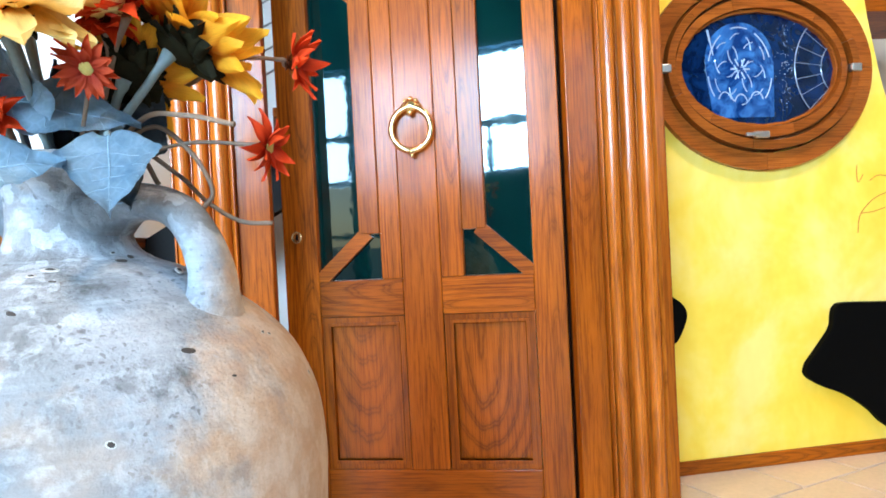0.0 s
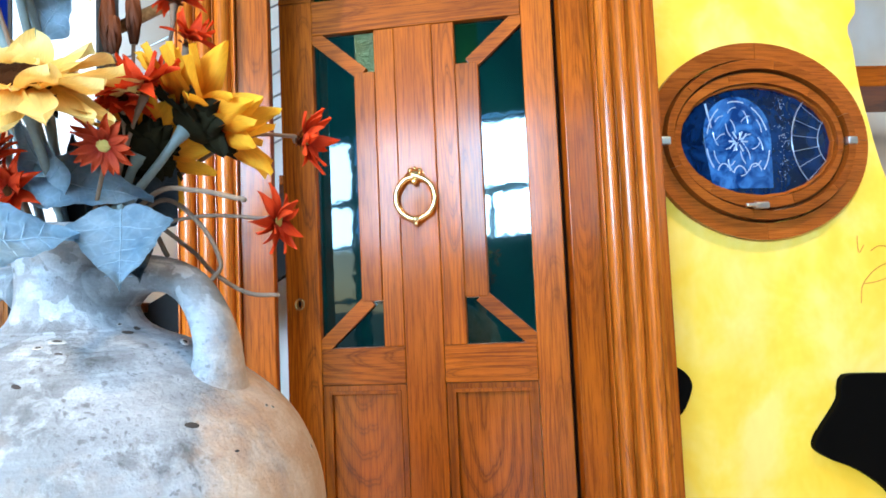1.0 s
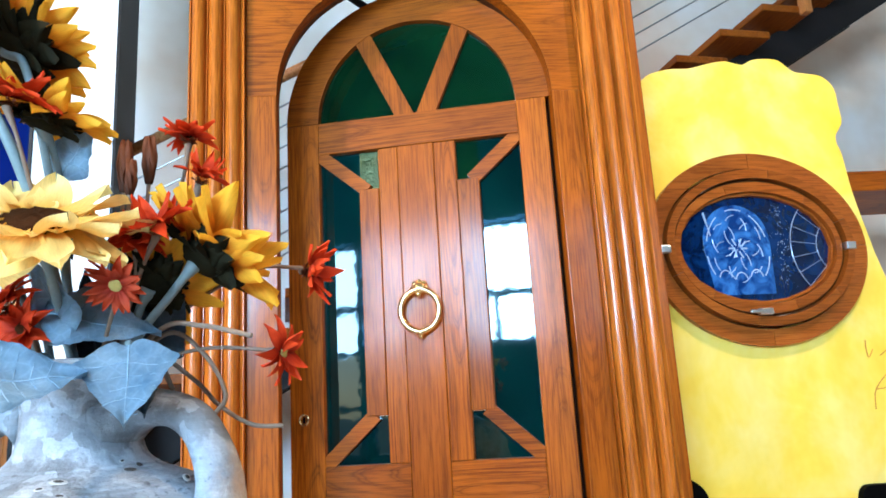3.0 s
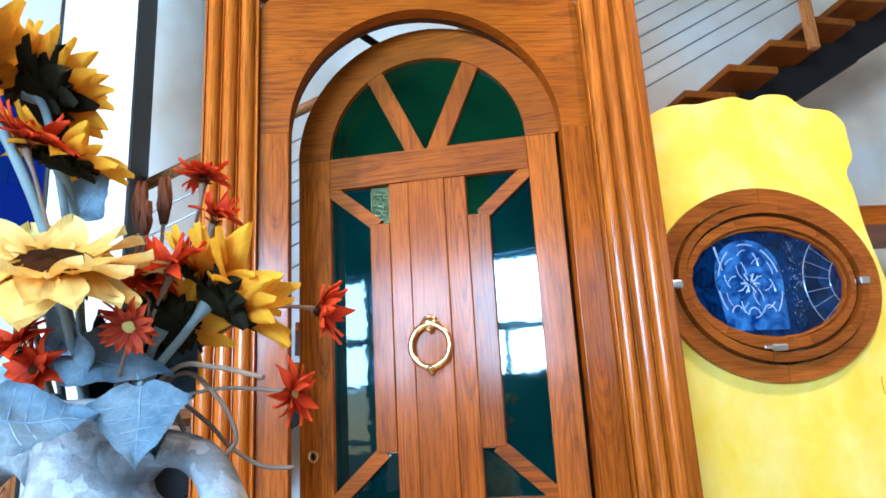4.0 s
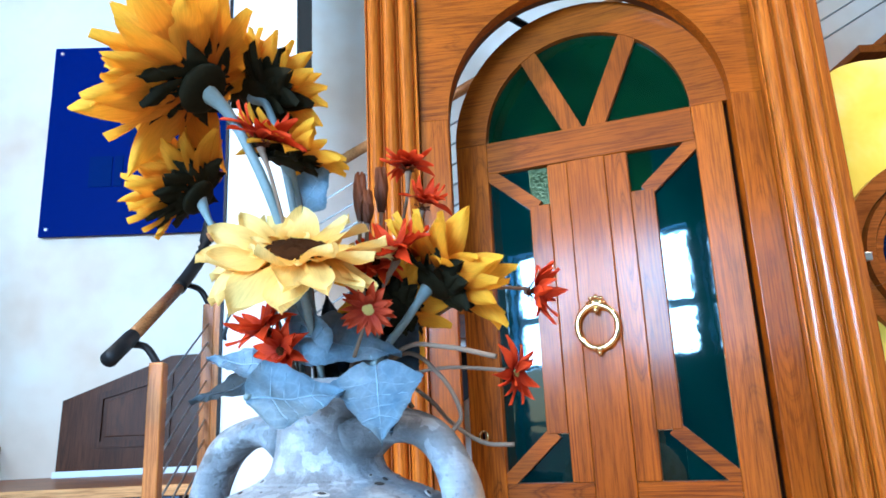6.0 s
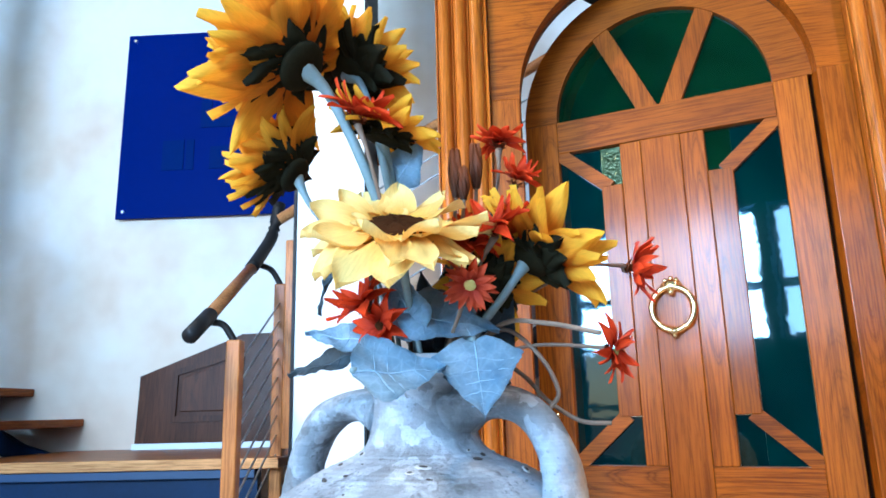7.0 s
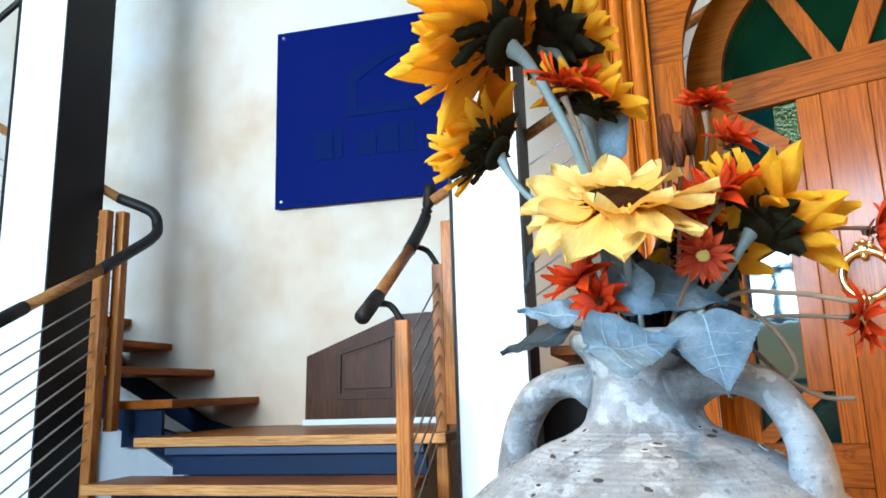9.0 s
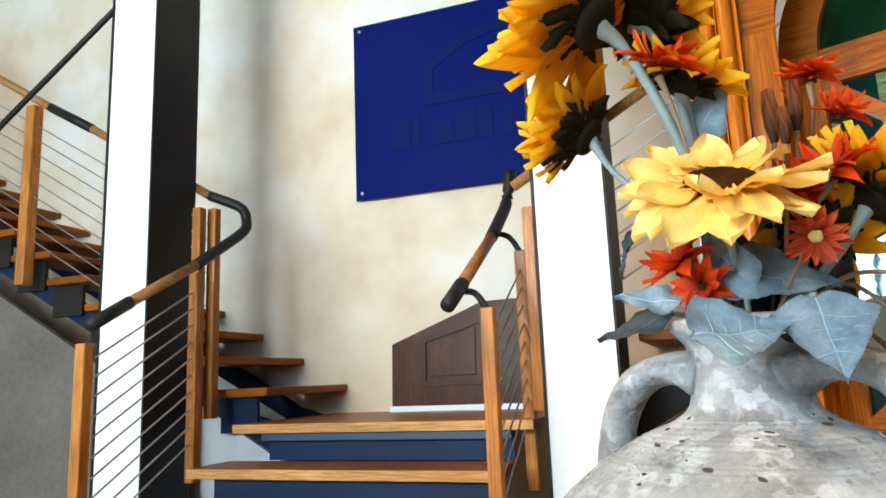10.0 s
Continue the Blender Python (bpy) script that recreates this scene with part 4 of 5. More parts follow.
# right flight
railing("oak handrail and steel cables rising behind the doorway",
        [(-1.55, 0.93, 0.9, 1.86), (0.9, 0.93, 2.1, 3.35), (2.6, 0.93, 3.2, 4.4)],
        [([(-1.62, 0.93, 1.97), (2.9, 0.93, 4.62)], rail_oak)],
        cable_run((-1.55, 0.93), (2.9, 0.93), 8, 0.105, 1.86, 4.47))

# columns
def column(x0, x1):
    c = thing("column", STAIR, "dark steel column with a white front panel", "column", "stair columns")
    part("front_panel", box(x0 + 0.012, x1 - 0.012, 0.61, 0.66, 0, 6.19), white_panel, c, "white painted panel")
    part("side_plate", box(x1 - 0.011, x1, 0.60, 0.96, 0, 6.19), black_steel, c)
    part("side_plate", box(x0, x0 + 0.011, 0.60, 0.96, 0, 6.19), black_steel, c)
    part("back_plate", box(x0 + 0.012, x1 - 0.012, 0.70, 0.95, 0, 6.19), black_steel, c)
    return c


column(-3.87, -3.54)
column(-1.46, -1.14)
bm = tube([(-3.86, 0.62, 3.28), (-4.85, 0.55, 2.52)], 0.018, 10)
brace = tagged(mesh_ob("brace_rod", bm, black_steel), "dark steel bracing rod fixed to a column", "steel rod")
brace.matrix_world = STAIR
bm = tube([(-1.13, 0.62, 3.555), (0.55, 0.62, 2.43)], 0.018, 10)
brace = tagged(mesh_ob("brace_rod", bm, black_steel), "dark steel bracing rod behind the doorway", "steel rod")
brace.matrix_world = STAIR
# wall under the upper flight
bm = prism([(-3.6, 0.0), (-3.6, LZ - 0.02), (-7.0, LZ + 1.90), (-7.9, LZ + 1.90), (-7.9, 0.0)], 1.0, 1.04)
ob = tagged(mesh_ob("wall_understair", bm, plaster_shaded), "wall closing the space under the stairs, shade in its grey", "wall", kind="structure")
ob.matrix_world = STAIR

bm = prism([(-3.598, 0.0), (-3.598, 0.985), (-2.95, 0.61), (-2.95, 0.0)], 1.08, 1.10)
ob = tagged(mesh_ob("wall_understair", bm, under_panel), "pale grey panel under the stair stringer", "wall", kind="structure")
ob.matrix_world = STAIR

# wooden sample panel leaning on the landing
samp = thing("sample_panel", STAIR @ pose(-2.69, WALL_Y - 0.10, LZ, -3, 0, 0), "dark walnut sample panel with a sloping top, on the landing", "wood panel")
part("panel_body", prism([(0, 0.035), (0.92, 0.035), (0.92, 0.66), (0.60, 0.655), (0.52, 0.62), (0.0, 0.42)], 0.0, 0.045, 0.003), walnut, samp)
part("foot_strip", box(-0.01, 0.93, -0.012, 0.05, 0.0, 0.034, 0.002), white_panel, samp, "white base strip")
fr_o = [(0.20, 0.15), (0.62, 0.15), (0.62, 0.55), (0.20, 0.45)]
fr_i = [(0.235, 0.185), (0.585, 0.185), (0.585, 0.52), (0.235, 0.42)]
part("moulding", ring(fr_i, fr_o, -0.014, -0.001), walnut, samp)
part("field", prism([(0.26, 0.21), (0.56, 0.21), (0.56, 0.50), (0.26, 0.405)], -0.010, -0.001, 0.004), walnut, samp)

# blue sign on the wall
sign = thing("sign_board", STAIR, "deep blue wall sign with a dim house emblem", "sign")
SX0, SX1, SZ0, SZ1, SY = -2.94, -1.43, 2.271, 3.54, WALL_Y - 0.05
part("board", box(SX0, SX1, SY, SY + 0.02, SZ0, SZ1, 0.003), sign_blue, sign)
hx0, hz0 = -2.42, 2.86
house_o = [(hx0, hz0), (hx0 + 0.62, hz0), (hx0 + 0.62, hz0 + 0.5), (hx0 + 0.5, hz0 + 0.5), (hx0 + 0.28, hz0 + 0.46), (hx0, hz0 + 0.3)]
house_i = [(hx0 + 0.07, hz0 + 0.07), (hx0 + 0.55, hz0 + 0.07), (hx0 + 0.55, hz0 + 0.44), (hx0 + 0.48, hz0 + 0.43), (hx0 + 0.29, hz0 + 0.38), (hx0 + 0.07, hz0 + 0.25)]
part("emblem", ring(house_i, house_o, SY - 0.006, SY - 0.001), sign_mark, sign, "dim outline of a house")
for k, w in enumerate((0.14, 0.05, 0.13, 0.13, 0.09, 0.07, 0.05)):
    x = -2.66 + 0.155 * k
    part("bar", box(x, x + w, SY - 0.006, SY - 0.001, 2.58, 2.58 + (0.20 if k % 3 < 2 else 0.15)), sign_mark, sign)
for x in (SX0 + 0.05, SX1 - 0.05):
    for z in (SZ0 + 0.045, SZ1 - 0.045):
        bm = bmesh.new()
        bmesh.ops.create_cone(bm, cap_ends=True, segments=16, radius1=0.011, radius2=0.009, depth=0.012, matrix=pose(x, SY - 0.007, z, 90, 0, 0))
        part("stand_off", bm, chrome, sign)
        part("spacer", box(x - 0.008, x + 0.008, SY + 0.021, WALL_Y - 0.001, z - 0.008, z + 0.008), chrome, sign)

# wooden beam seen past the edge of the yellow wall
beam = tagged(mesh_ob("wall_shelf", box(2.15, 4.2, 1.05, 1.60, 2.02, 2.13, 0.006), oak["x"]), "brown oak shelf board beyond the yellow wall", "shelf")
part("shelf_post", box(2.35, 2.42, 1.3, 1.37, 0.0, 2.018), oak["z"], beam)
part("shelf_post", box(3.9, 3.97, 1.3, 1.37, 0.0, 2.018), oak["z"], beam)

# assumed ceiling spots, housings for the added warm lamps
for p in SPOTS:
    s = thing("assumed_spot", Matrix.Translation(p[:3]), "assumed warm spotlight on a drop rod", "lamp", "ceiling spots")
    part("rod", tube([(0, 0, -0.02), (0, 0, 6.2 - p[2])], 0.012, 8), black_steel, s)
    bm = bmesh.new()
    bmesh.ops.create_cone(bm, cap_ends=False, segments=20, radius1=0.07, radius2=0.03, depth=0.14, matrix=Matrix.Translation((0, 0, -0.07)))
    part("shade", bm, black_steel, s)
    bm = bmesh.new()
    bmesh.ops.create_uvsphere(bm, u_segments=12, v_segments=8, radius=0.03, matrix=Matrix.Translation((0, 0, -0.10)))
    part("bulb", bm, bulb_glow, s, "glowing bulb of an assumed spotlight")

# ---- the clay jar ----
JX, JY = -0.577, -1.325
PROFILE = [(0.14, 0.0), (0.175, 0.02), (0.215, 0.10), (0.262, 0.23), (0.300, 0.37), (0.323, 0.50), (0.333, 0.60), (0.337, 0.68), (0.334, 0.735), (0.326, 0.785), (0.312, 0.825), (0.292, 0.860), (0.264, 0.892), (0.228, 0.922), (0.190, 0.948), (0.150, 0.970),
           (0.112, 0.985), (0.090, 1.000), (0.081, 1.020), (0.078, 1.050), (0.079, 1.075), (0.086, 1.095), (0.098, 1.108), (0.104, 1.118), (0.103, 1.128), (0.092, 1.130), (0.078, 1.118), (0.068, 1.08), (0.064, 1.0), (0.10, 0.94)]
prof = [(max(v.x, 0.01), v.z) for v in spline([(r, 0, z) for r, z in PROFILE], 16)]
grooved = []
for r, z in prof:
    if 0.935 < z < 0.992 and r > 0.09:
        r += 0.0016 * math.sin(z * 1150) * (0.6 + 0.4 * math.sin(z * 210))
    grooved.append((r, z))
jar = thing("clay_jar", pose(JX, JY, 0, 0, 0, 0), "large weathered grey clay jar with two handles, standing on the floor", "jar")
part("body", lathe(grooved, 96, 0.004), clay_jar, jar, "", True)
for az in (-18, 165):
    pts = spline([(0.060, 0, 1.048), (0.105, 0, 1.062), (0.150, 0, 1.056), (0.188, 0, 1.030), (0.210, 0, 0.990), (0.218, 0, 0.950), (0.212, 0, 0.905)], 6)
    n = len(pts)
    bm = tube(pts, 0.0215, 18, [1.12 + 0.7 * abs(2 * i / (n - 1) - 1) ** 4 for i in range(n)])
    for v in bm.verts:
        v.co += 0.003 * noise.noise_vector(v.co * 18 + Vector((az, 0, 0)))
        v.co.y *= 1.6
    bmesh.ops.rotate(bm, verts=bm.verts, cent=(0, 0, 0), matrix=Matrix.Rotation(radians(az), 3, "Z"))
    part("handle", bm, clay_jar, jar, "broad strap handle of weathered clay", True)
# small pits with pale rims in the shoulder
rng = random.Random(5)
for k in range(44):
    a = rng.uniform(-math.pi, 0.25) if k % 5 else rng.uniform(-math.pi, math.pi)
    i = rng.randrange(150, 272)
    r, z = grooved[i]
    r2, z2 = grooved[i + 1]
    d = Vector((math.cos(a), math.sin(a), 0))
    nrm = (d * (z2 - z) + Vector((0, 0, r - r2))).normalized()
    size = rng.choice((0.0018, 0.0025, 0.0032, 0.0045))
    m = Matrix.Translation(d * (r + 0.0005) + Vector((0, 0, z))) @ nrm.to_track_quat("Z", "Y").to_matrix().to_4x4() @ Matrix.Rotation(rng.uniform(-0.5, 0.5), 4, "Z") @ Matrix.Diagonal((rng.uniform(1.0, 2.2), 1, 0.35, 1))
    if k % 2:
        bm = bmesh.new()
        bmesh.ops.create_uvsphere(bm, u_segments=10, v_segments=5, radius=size * 1.45, matrix=m @ Matrix.Translation((0, 0, -0.001)) @ Matrix.Diagonal((1, 1, 0.6, 1)))
        part("pit_rim", bm, pit_rim, jar, "chipped pale rim of a pit")
    bm = bmesh.new()
    bmesh.ops.create_uvsphere(bm, u_segments=8, v_segments=5, radius=size, matrix=m)
    part("pit", bm, pit_dark, jar, "dark pit in the clay")


# ---- the bouquet ----
def petal_mesh(name, length, width, curl, cup, material, point=1.0, seg=13, pleat=0.05, twist=0.0):
    """A petal along +x with shallow pleats, curling up or down towards its tip; point: 0 for a round tip, 1 for a sharp one."""
    bm = bmesh.new()
    rows = []
    for i in range(seg + 1):
        u = i / seg
        full = 0.50 + 0.50 * math.sin(min(1.0, u / 0.45) * math.pi / 2) ** 1.2
        tip = 1.0 if u < 0.40 else max(0.0, 1 - ((u - 0.40) / 0.60) ** (2.6 - 1.3 * point)) ** (0.60 + 0.30 * point)
        w = width * full * max(tip, 0.03)
        a = twist * u
        row = []
        for j in range(7):
            v = (j - 3) / 3
            z = cup * width * v * v * (1 - 0.4 * u) + pleat * width * math.cos(4.5 * math.pi * v) * (1 - u) ** 0.5 + 0.10 * width * math.sin(5 * u + 2.2 * v)
            y = v * w / 2
            row.append(bm.verts.new((u * length, y * math.cos(a) - z * math.sin(a), curl * u * u * length + y * math.sin(a) + z * math.cos(a))))
        rows.append(row)
    for a, c in zip(rows, rows[1:]):
        for j in range(6):
            bm.faces.new((a[j], a[j + 1], c[j + 1], c[j]))
    me = bpy.data.meshes.new(name)
    bm.to_mesh(me)
    bm.free()
    me.materials.append(material)
    me.shade_smooth()
    return me


def facing(p, normal, spin=0.0):
    return Matrix.Translation(p) @ Vector(normal).to_track_quat("Z", "Y").to_matrix().to_4x4() @ Matrix.Rotation(radians(spin), 4, "Z")


NECK = Vector((JX, JY, 1.05))
PAL = [petal_mesh("petal", 0.092, 0.054, c, 0.14, petal_pale, 0.45, twist=w) for c, w in ((0.10, 0.15), (-0.12, -0.2), (0.20, 0.0), (-0.25, 0.25), (0.0, -0.3))]
GOLD = [petal_mesh("petal", 0.080, 0.037, c, 0.18, petal_gold, 0.85, twist=w) for c, w in ((0.2, 0.2), (-0.1, -0.4), (0.35, 0.0), (-0.3, 0.5), (0.1, -0.2))]
RED = [petal_mesh("petal", 0.036, 0.0165, c, 0.15, petal_red, 0.9, 8, twist=w) for c, w in ((0.2, 0.3), (-0.3, -0.4), (0.45, 0.0), (-0.5, 0.2))]
CORAL = [petal_mesh("petal", 0.036, 0.0125, c, 0.15, petal_coral, 0.8, 8) for c in (0.15, -0.15, 0.3)]
SEP = [petal_mesh("sepal", 0.056, 0.034, c, 0.2, sepal_green, 0.9, 7) for c in (-0.15, 0.2, 0.35)]
SEPS = [petal_mesh("sepal", 0.011, 0.006, c, 0.2, bud_brown, 0.9, 5) for c in (0.1, 0.4)]


def flower(name, p, normal, petals, rings, disc_r, scale, sepals, disc_mat, label, stem, stem_mat, stem_r, seed, spin=0.0, cup=2, leafy=1.0):
    """rings: a row of (petals, lift in degrees, size) from the face to the back."""
    rg = random.Random(seed)
    m = facing(p, normal, spin)
    f = thing(name, m, label, "flower", name + "s in the jar")
    inv = m.inverted()
    for r, (count, lift, size) in enumerate(rings):
        for k in range(count):
            a = 360 * (k + 0.5 * r + rg.uniform(-0.3, 0.3)) / count
            sc = scale * size * rg.uniform(0.86, 1.10)
            ob = new("petal", rg.choice(petals))
            ob.parent = f
            ob.matrix_basis = pose(0, 0, -0.003 * r, 0, 0, a) @ pose(disc_r * 0.78, 0, 0, rg.uniform(-20, 20), -lift + rg.uniform(-9, 9), 0) @ Matrix.Diagonal((sc, sc * rg.uniform(0.85, 1.15), sc, 1))
    back = -0.003 * len(rings)
    if sepals:
        big = sepals is SEP
        for r in range(2 if big else 1):
            for k in range(14 if big else 8):
                ob = new("sepal", rg.choice(sepals))
                ob.parent = f
                ob.matrix_basis = pose(0, 0, back - 0.006 - 0.005 * r, 0, 0, 360 * (k + 0.5 * r + rg.uniform(-0.2, 0.2)) / (14 if big else 8)) @ pose(disc_r * 0.3, 0, 0, rg.uniform(-15, 15), rg.uniform(-12, 12) - cup, 0) @ Matrix.Diagonal((scale * leafy * rg.uniform(0.9, 1.15) * (1 - 0.2 * r),) * 3 + (1,))
        bm = bmesh.new()
        bmesh.ops.create_uvsphere(bm, u_segments=16, v_segments=8, radius=disc_r * 0.9, matrix=Matrix.Translation((0, 0, back - 0.008)) @ Matrix.Diagonal((1, 1, 0.35, 1)))
        part("receptacle", bm, sepals[0].materials[0], f, "", True)
    bm = bmesh.new()
    bmesh.ops.create_uvsphere(bm, u_segments=28, v_segments=14, radius=disc_r, matrix=Matrix.Translation((0, 0, 0.001)) @ Matrix.Diagonal((1, 1, 0.22, 1)))
    for v in bm.verts:
        v.co += 0.10 * disc_r * noise.noise_vector(v.co * 320)
    part("disc", bm, disc_mat, f, "", True)
    if stem:
        pts = [inv @ Vector(q) for q in spline([Vector(p) + (back - 0.010) * Vector(normal).normalized(), *[Vector(q) for q in stem]], 7)]
        n = len(pts)
        part("stem", tube(pts, stem_r, 10, [2.3 - 1.3 * min(1, 4.5 * i / n) ** 0.7 for i in range(n)]), stem_mat, f, "", True)
    return f


def neck_point(dx, dy):
    return (JX + dx, JY + dy, 0.99)


flower("sunflower", (-0.569, -1.505, 1.293), (0.12, -0.52, 0.85), PAL, [(12, 6, 0.36), (14, 9, 1.0), (15, -18, 1.02)], 0.046, 1.0, SEP, disc_brown, "pale yellow fabric sunflower with a brown disc", [(-0.570, -1.45, 1.22), (-0.575, -1.36, 1.12), neck_point(0.0, -0.02)], stem_green, 0.006, 1, cup=-16)
flower("sunflower", (-0.395, -1.385, 1.272), (0.56, 0.26, 0.66), GOLD, [(16, 30, 1.0), (18, 10, 1.05)], 0.038, 1.06, SEP, disc_brown, "golden fabric sunflower turned away, dark sepals showing", [(-0.435, -1.40, 1.215), (-0.50, -1.38, 1.13), neck_point(0.03, 0.0)], stem_green, 0.006, 2)
flower("sunflower", (-0.722, -1.506, 1.556), (-0.72, 0.10, 0.60), GOLD, [(16, 56, 0.9), (18, 34, 1.0), (20, 12, 1.08)], 0.045, 1.42, SEP, disc_brown, "large golden fabric sunflower high in the bouquet", [(-0.672, -1.478, 1.50), (-0.62, -1.43, 1.36), (-0.585, -1.36, 1.16), neck_point(0.0, 0.02)], stem_green, 0.0075, 3, cup=20, leafy=0.95)
flower("sunflower", (-0.672, -1.385, 1.598), (0.40, 0.50, 0.76), GOLD, [(16, 36, 1.0), (16, 16, 1.0)], 0.038, 1.0, SEP, disc_brown, "golden fabric sunflower facing the door", [(-0.645, -1.40, 1.54), (-0.605, -1.38, 1.34), neck_point(0.01, 0.03)], stem_green, 0.006, 4, leafy=1.3)
flower("sunflower", (-0.772, -1.408, 1.426), (-0.76, 0.0, 0.56), GOLD, [(14, 60, 0.95), (16, 42, 1.0), (16, 24, 1.0)], 0.034, 1.0, SEP, disc_brown, "small golden fabric sunflower leaning out sideways", [(-0.725, -1.41, 1.355), (-0.64, -1.40, 1.24), neck_point(-0.03, 0.0)], stem_green, 0.005, 5, cup=24, leafy=1.2)
flower("sunflower", (-0.612, -1.410, 1.476), (0.34, 0.00, 0.93), GOLD, [(12, 12, 1.0), (12, -2, 1.0)], 0.034, 0.84, SEP, disc_brown, "golden fabric sunflower half hidden in the bouquet", [(-0.61, -1.365, 1.40), (-0.59, -1.35, 1.20), neck_point(-0.01, 0.03)], stem_green, 0.005, 6)
flower("sunflower", (-0.470, -1.370, 1.235), (0.1, 0.6, 0.5), GOLD, [(13, 8, 1.0)], 0.032, 0.9, SEP, disc_brown, "golden fabric sunflower deep in the bouquet", [(-0.50, -1.36, 1.17), neck_point(0.02, 0.03)], stem_green, 0.006, 16)


def daisy(p, normal, petals, label, seed, stem, scale=1.0, mid=pollen, tilt=18):
    n = 12 if petals is CORAL else 9
    flower("daisy", p, normal, petals, [(n, tilt + 14, 0.9), (n, tilt, 1.0)], 0.0085, scale, SEPS, mid, label, stem, stem_brown, 0.0028, seed)


daisy((-0.633, -1.469, 1.480), (0.25, -0.10, 0.96), RED, "red fabric daisy high among the sunflowers", 21, [(-0.620, -1.45, 1.40), (-0.59, -1.38, 1.2), neck_point(0.0, 0.0)], 1.55, disc_brown, 14)
daisy((-0.450, -1.282, 1.490), (0.0, 0.1, 1.0), RED, "red fabric daisy on a tall stem", 22, [(-0.455, -1.30, 1.40), (-0.50, -1.32, 1.2), neck_point(0.03, 0.02)], 1.2, disc_brown, 4)
daisy((-0.419, -1.316, 1.412), (0.35, -0.25, 0.85), RED, "red fabric daisy among brown buds", 23, [(-0.44, -1.33, 1.32), (-0.51, -1.34, 1.15), neck_point(0.03, 0.01)], 1.15, disc_brown, 26)
daisy((-0.445, -1.455, 1.300), (-0.1, -0.5, 0.85), RED, "dark red fabric daisy behind the pale sunflower", 24, [(-0.48, -1.40, 1.24), (-0.53, -1.35, 1.12), neck_point(0.02, 0.0)], 1.4, disc_brown, 12)
daisy((-0.480, -1.415, 1.292), (0.3, -0.7, 0.5), RED, "dark red fabric daisy beside a sunflower", 29, [(-0.49, -1.39, 1.23), (-0.53, -1.35, 1.12), neck_point(0.02, 0.0)], 1.15, disc_brown, 15)
daisy((-0.471, -1.510, 1.208), (-0.10, -0.76, -0.52), CORAL, "coral fabric daisy with a yellow eye", 25, [(-0.49, -1.46, 1.19), (-0.54, -1.38, 1.10), neck_point(0.01, -0.01)], 0.95, pollen, 6)
daisy((-0.640, -1.437, 1.205), (-0.5, -0.5, 0.6), RED, "red fabric daisy low over the leaves", 26, [(-0.62, -1.39, 1.14), (-0.59, -1.34, 1.05), neck_point(-0.01, 0.0)], 1.3, disc_brown, 20)
daisy((-0.612, -1.44, 1.170), (-0.2, -0.8, -0.1), RED, "red fabric daisy low over the leaves", 30, [(-0.60, -1.39, 1.12), (-0.59, -1.34, 1.05), neck_point(-0.01, 0.0)], 1.05, disc_brown, 20)
daisy((-0.250, -1.350, 1.246), (0.90, -0.30, -0.10), RED, "red fabric daisy on a long thin stem", 27, [(-0.275, -1.352, 1.252), (-0.34, -1.35, 1.25), (-0.45, -1.33, 1.19), (-0.53, -1.33, 1.08), neck_point(0.03, 0.0)], 1.2, pollen, 14)
daisy((-0.289, -1.379, 1.127), (0.88, -0.38, -0.20), RED, "red fabric daisy on a drooping stem", 28, [(-0.31, -1.375, 1.132), (-0.40, -1.36, 1.140), (-0.48, -1.34, 1.12), (-0.55, -1.33, 1.05), neck_point(0.02, 0.0)], 1.1, pollen, 12)

bare = [[(-0.311, -1.50, 1.140), (-0.38, -1.46, 1.160), (-0.45, -1.40, 1.165), (-0.54, -1.33, 1.09), neck_point(0.02, 0.01)],
        [(-0.300, -1.31, 1.027), (-0.345, -1.315, 1.032), (-0.390, -1.32, 1.062), (-0.425, -1.325, 1.10), (-0.49, -1.33, 1.14), (-0.555, -1.33, 1.08), neck_point(0.01, 0.0)],
        [(-0.387, -1.36, 1.048), (-0.372, -1.36, 1.075), (-0.40, -1.36, 1.13), (-0.455, -1.35, 1.165), (-0.53, -1.34, 1.10), neck_point(0.01, 0.0)],
        [(-0.44, -1.37, 1.085), (-0.47, -1.36, 1.125), (-0.54, -1.34, 1.10), neck_point(0.0, 0.0)]]
for pts in bare:
    s = thing("dry_stem", Matrix.Translation(pts[0]), "bare brown stem hanging out of the jar", "stem", "dry stems in the jar")
    part("stalk", tube([Vector(q) - Vector(pts[0]) for q in spline(pts, 8)], 0.0034, 8), stem_brown, s, "", True)
for p, h, sd in (((-0.505, -1.40, 1.36), 0.075, 1), ((-0.475, -1.39, 1.375), 0.07, 2), ((-0.49, -1.42, 1.35), 0.05, 3)):
    b_ = thing("bud", Matrix.Translation(p), "closed brown bud with pointed scales", "bud", "buds in the jar")
    for k in range(5):
        ob = new("scale", petal_mesh("scale", h, 0.018, 0.25, 0.3, bud_brown))
        ob.parent = b_
        ob.matrix_basis = pose(0, 0, 0, 0, 0, 72 * k + 30 * sd) @ pose(0.004, 0, 0, 0, -74, 0)
    part("stalk", tube([Vector(q) - Vector(p) for q in spline([p, (p[0] - 0.02, p[1] + 0.03, 1.2), neck_point(0.02, 0.01)], 6)], 0.003, 6), stem_brown, b_)


def leaf_width(u):
    return min(1.0, (u + 0.03) / 0.26) ** 0.6 * (1.0 if u < 0.26 else (1 - ((u - 0.26) / 0.74) ** 1.15))


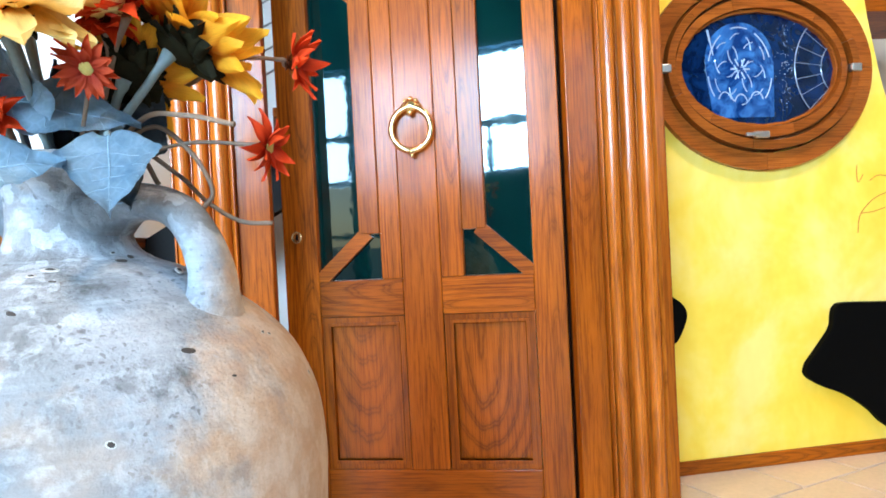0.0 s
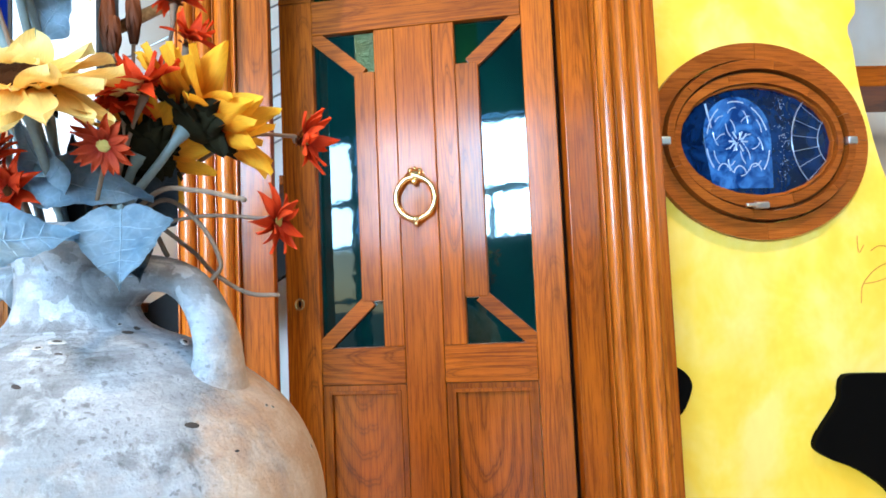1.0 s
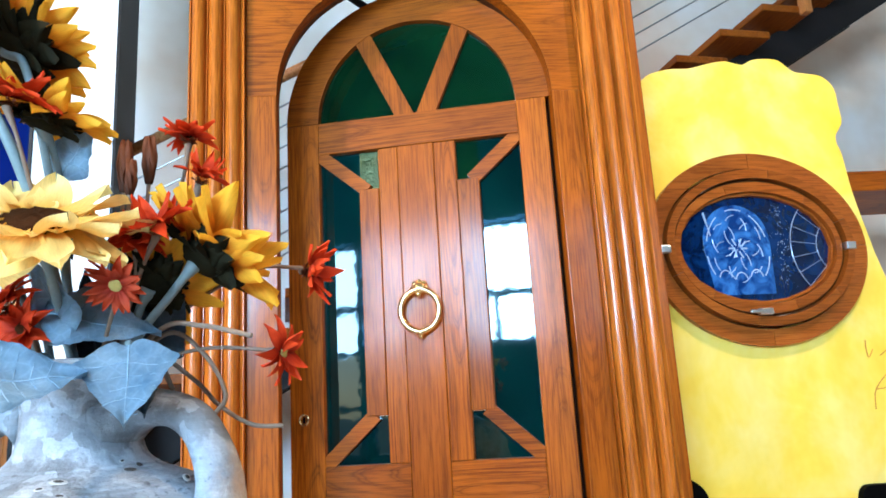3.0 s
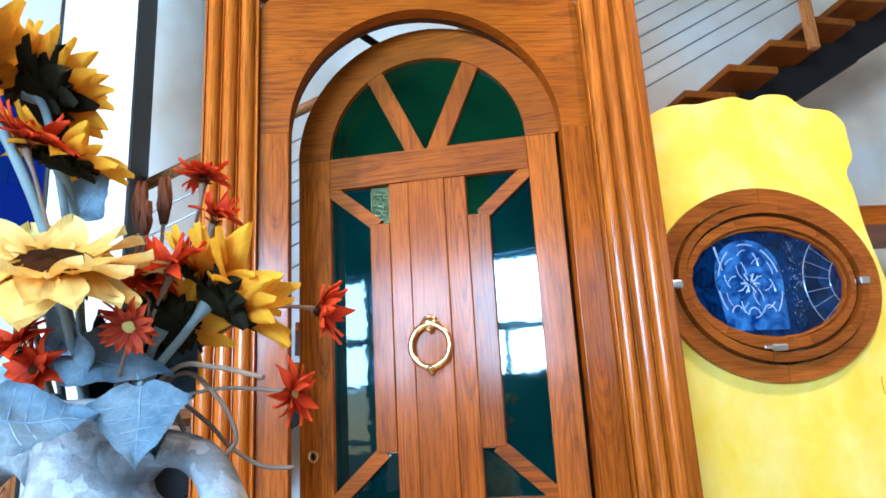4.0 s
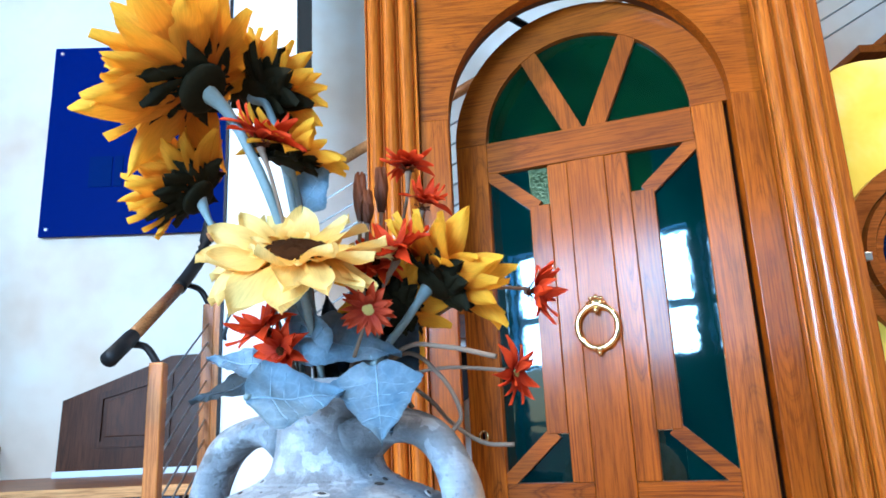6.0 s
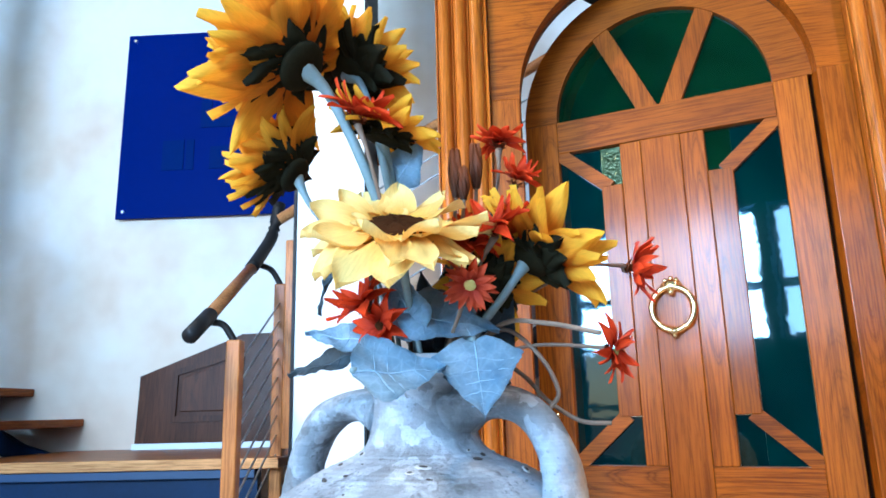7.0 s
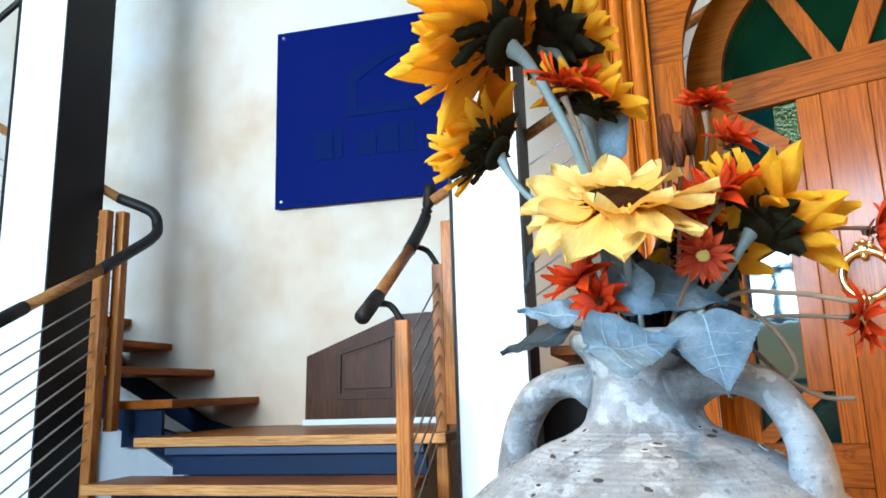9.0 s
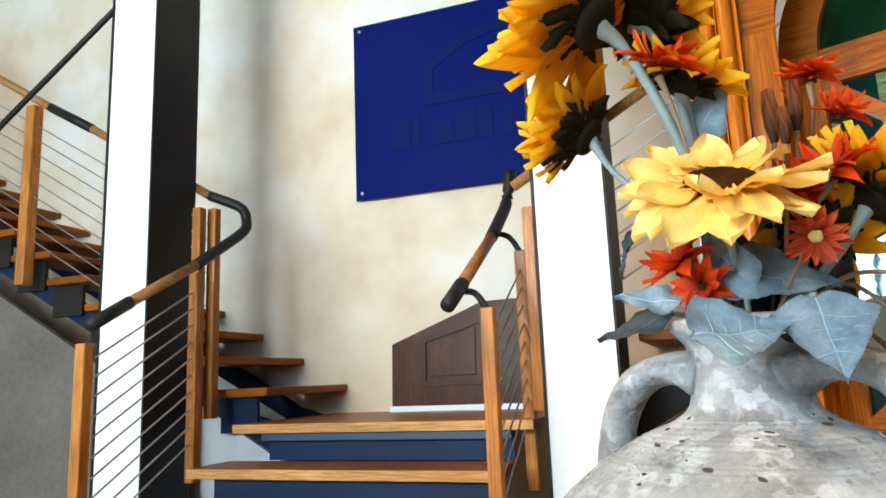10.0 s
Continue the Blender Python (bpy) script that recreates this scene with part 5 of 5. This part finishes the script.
def fabric(base, tip, width, normal, material, label, sag=0.1, teeth=14, stem=None, fold=0.15):
    """A toothed leaf from its base to its tip, with a raised midrib."""
    base, tip, normal = Vector(base), Vector(tip), Vector(normal).normalized()
    ax = tip - base
    L = ax.length
    ax.normalize()
    side = normal.cross(ax).normalized()
    up = ax.cross(side).normalized()
    bm = bmesh.new()
    rows = []
    n = 30
    for i in range(n + 1):
        u = i / n
        w = width / 2 * leaf_width(u)
        saw = 1.0 + 0.06 * ((u * teeth) % 1.0)
        if i == n:
            w = 0.001
        row = []
        for j in range(9):
            v = (j - 4) / 4
            edge = saw if abs(v) == 1 else 1.0
            h = -sag * L * u * u + fold * width * (abs(v) ** 1.3 - 0.4) * 0.5 + 0.003 * math.sin(11 * u + 3 * v) + 0.0015 * math.sin(31 * u * abs(v))
            row.append(bm.verts.new(ax * (u * L) + side * (v * w * edge) + up * h))
        rows.append(row)
    for a, c in zip(rows, rows[1:]):
        for j in range(8):
            bm.faces.new((a[j], a[j + 1], c[j + 1], c[j]))
    bmesh.ops.solidify(bm, geom=bm.faces[:], thickness=0.0012)
    lf = thing("leaf", Matrix.Translation(base), label, "leaf", "fabric leaves in the jar")
    part("blade", bm, material, lf, "", True)
    rib = [ax * (u * L) + up * (-sag * L * u * u - fold * width * 0.2 + 0.003 * math.sin(11 * u)) + up * 0.0006 for u in (k / 12 for k in range(12))]
    part("midrib", tube(rib, 0.0016, 6, [1 - 0.07 * k for k in range(12)]), material, lf)
    for k in range(1, 6):
        for s in (-1, 1):
            u = 0.10 + 0.14 * k
            w = width / 2 * leaf_width(u)
            pts = []
            for q in range(5):
                vv = q / 5
                uu = min(0.98, u + 0.10 * vv)
                h = -sag * L * uu * uu + fold * width * (vv ** 1.3 - 0.4) * 0.5 + 0.003 * math.sin(11 * uu + 3 * vv * s) + 0.0015 * math.sin(31 * uu * vv) + 0.0006
                pts.append(ax * (uu * L) + side * (s * vv * w) + up * h)
            part("vein", tube(pts, 0.0006, 5), material, lf)
    if stem:
        part("stalk", tube([Vector(q) - base for q in spline([base, *stem], 6)], 0.004, 8), stem_green, lf, "", True)
    return lf


BL = "dusty blue-green fabric leaf with toothed edges"
fabric((-0.617, -1.548, 1.102), (-0.512, -1.478, 1.106), 0.124, (-0.35, -0.80, 0.45), leaf_blue, BL + " draped over the jar neck", 0.02, stem=[(-0.605, -1.47, 1.115), (-0.59, -1.40, 1.13), neck_point(-0.01, -0.02)])
fabric((-0.480, -1.430, 1.146), (-0.458, -1.503, 1.040), 0.122, (0.15, -0.85, 0.4), leaf_blue, BL + " hanging over the jar neck", 0.02, stem=[(-0.52, -1.36, 1.14), neck_point(0.02, -0.02)])
fabric((-0.590, -1.43, 1.192), (-0.446, -1.409, 1.162), 0.100, (0.0, -0.80, 0.55), leaf_blue, BL, 0.05, stem=[(-0.60, -1.38, 1.14), neck_point(-0.01, -0.01)])
fabric((-0.560, -1.43, 1.150), (-0.607, -1.43, 1.266), 0.078, (-0.3, -0.9, 0.0), leaf_blue, BL + " standing upright", 0.0, stem=[(-0.565, -1.38, 1.10), neck_point(-0.01, -0.01)])
fabric((-0.610, -1.36, 1.400), (-0.556, -1.39, 1.474), 0.072, (0.1, -0.95, 0.1), leaf_blue, BL + " high on a stem", 0.0, stem=[(-0.605, -1.36, 1.34), (-0.59, -1.35, 1.15), neck_point(-0.01, 0.02)])
fabric((-0.650, -1.39, 1.155), (-0.745, -1.39, 1.172), 0.055, (-0.1, -0.8, 0.6), leaf_blue, BL, 0.05, stem=[(-0.61, -1.36, 1.12), neck_point(-0.02, 0)])
fabric((-0.665, -1.37, 1.140), (-0.785, -1.36, 1.112), 0.060, (-0.1, -0.7, 0.7), leaf_shaded, "blue-green fabric leaf with shade in its dark colour", 0.05, stem=[(-0.61, -1.35, 1.12), neck_point(-0.02, 0)])
fabric((-0.710, -1.345, 1.285), (-0.765, -1.33, 1.215), 0.038, (-0.5, -0.6, 0.5), leaf_shaded, "curled fabric leaf on a bent stalk, shade in its colour", 0.25, stem=[(-0.67, -1.35, 1.29), (-0.63, -1.36, 1.22), neck_point(-0.02, 0)])
fabric((-0.500, -1.39, 1.120), (-0.460, -1.42, 1.055), 0.09, (0.4, -0.7, 0.3), leaf_shaded, "fabric leaf under the bouquet, shade in its dark colour", 0.1, stem=[(-0.52, -1.36, 1.12), neck_point(0.02, -0.01)])
fabric((-0.590, -1.33, 1.13), (-0.690, -1.27, 1.11), 0.08, (-0.2, -0.3, 0.9), leaf_shaded, "fabric leaf behind the jar neck, shade in its colour", 0.1, stem=[(-0.58, -1.33, 1.1), neck_point(0.0, 0.0)])
# filler leaves whose dark colour is the shade inside the bouquet
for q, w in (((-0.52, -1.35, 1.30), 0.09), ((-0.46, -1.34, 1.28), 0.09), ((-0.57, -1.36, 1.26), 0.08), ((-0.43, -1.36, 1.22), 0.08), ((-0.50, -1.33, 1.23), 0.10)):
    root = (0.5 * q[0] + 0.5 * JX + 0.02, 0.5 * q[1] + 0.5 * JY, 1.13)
    fabric(root, q, w, (0.2 * (q[0] - JX) / 0.1, -0.9, 0.2), leaf_shaded, "filler leaf deep inside the bouquet, shade in its colour", 0.05, stem=[neck_point(0.01, 0.01)])
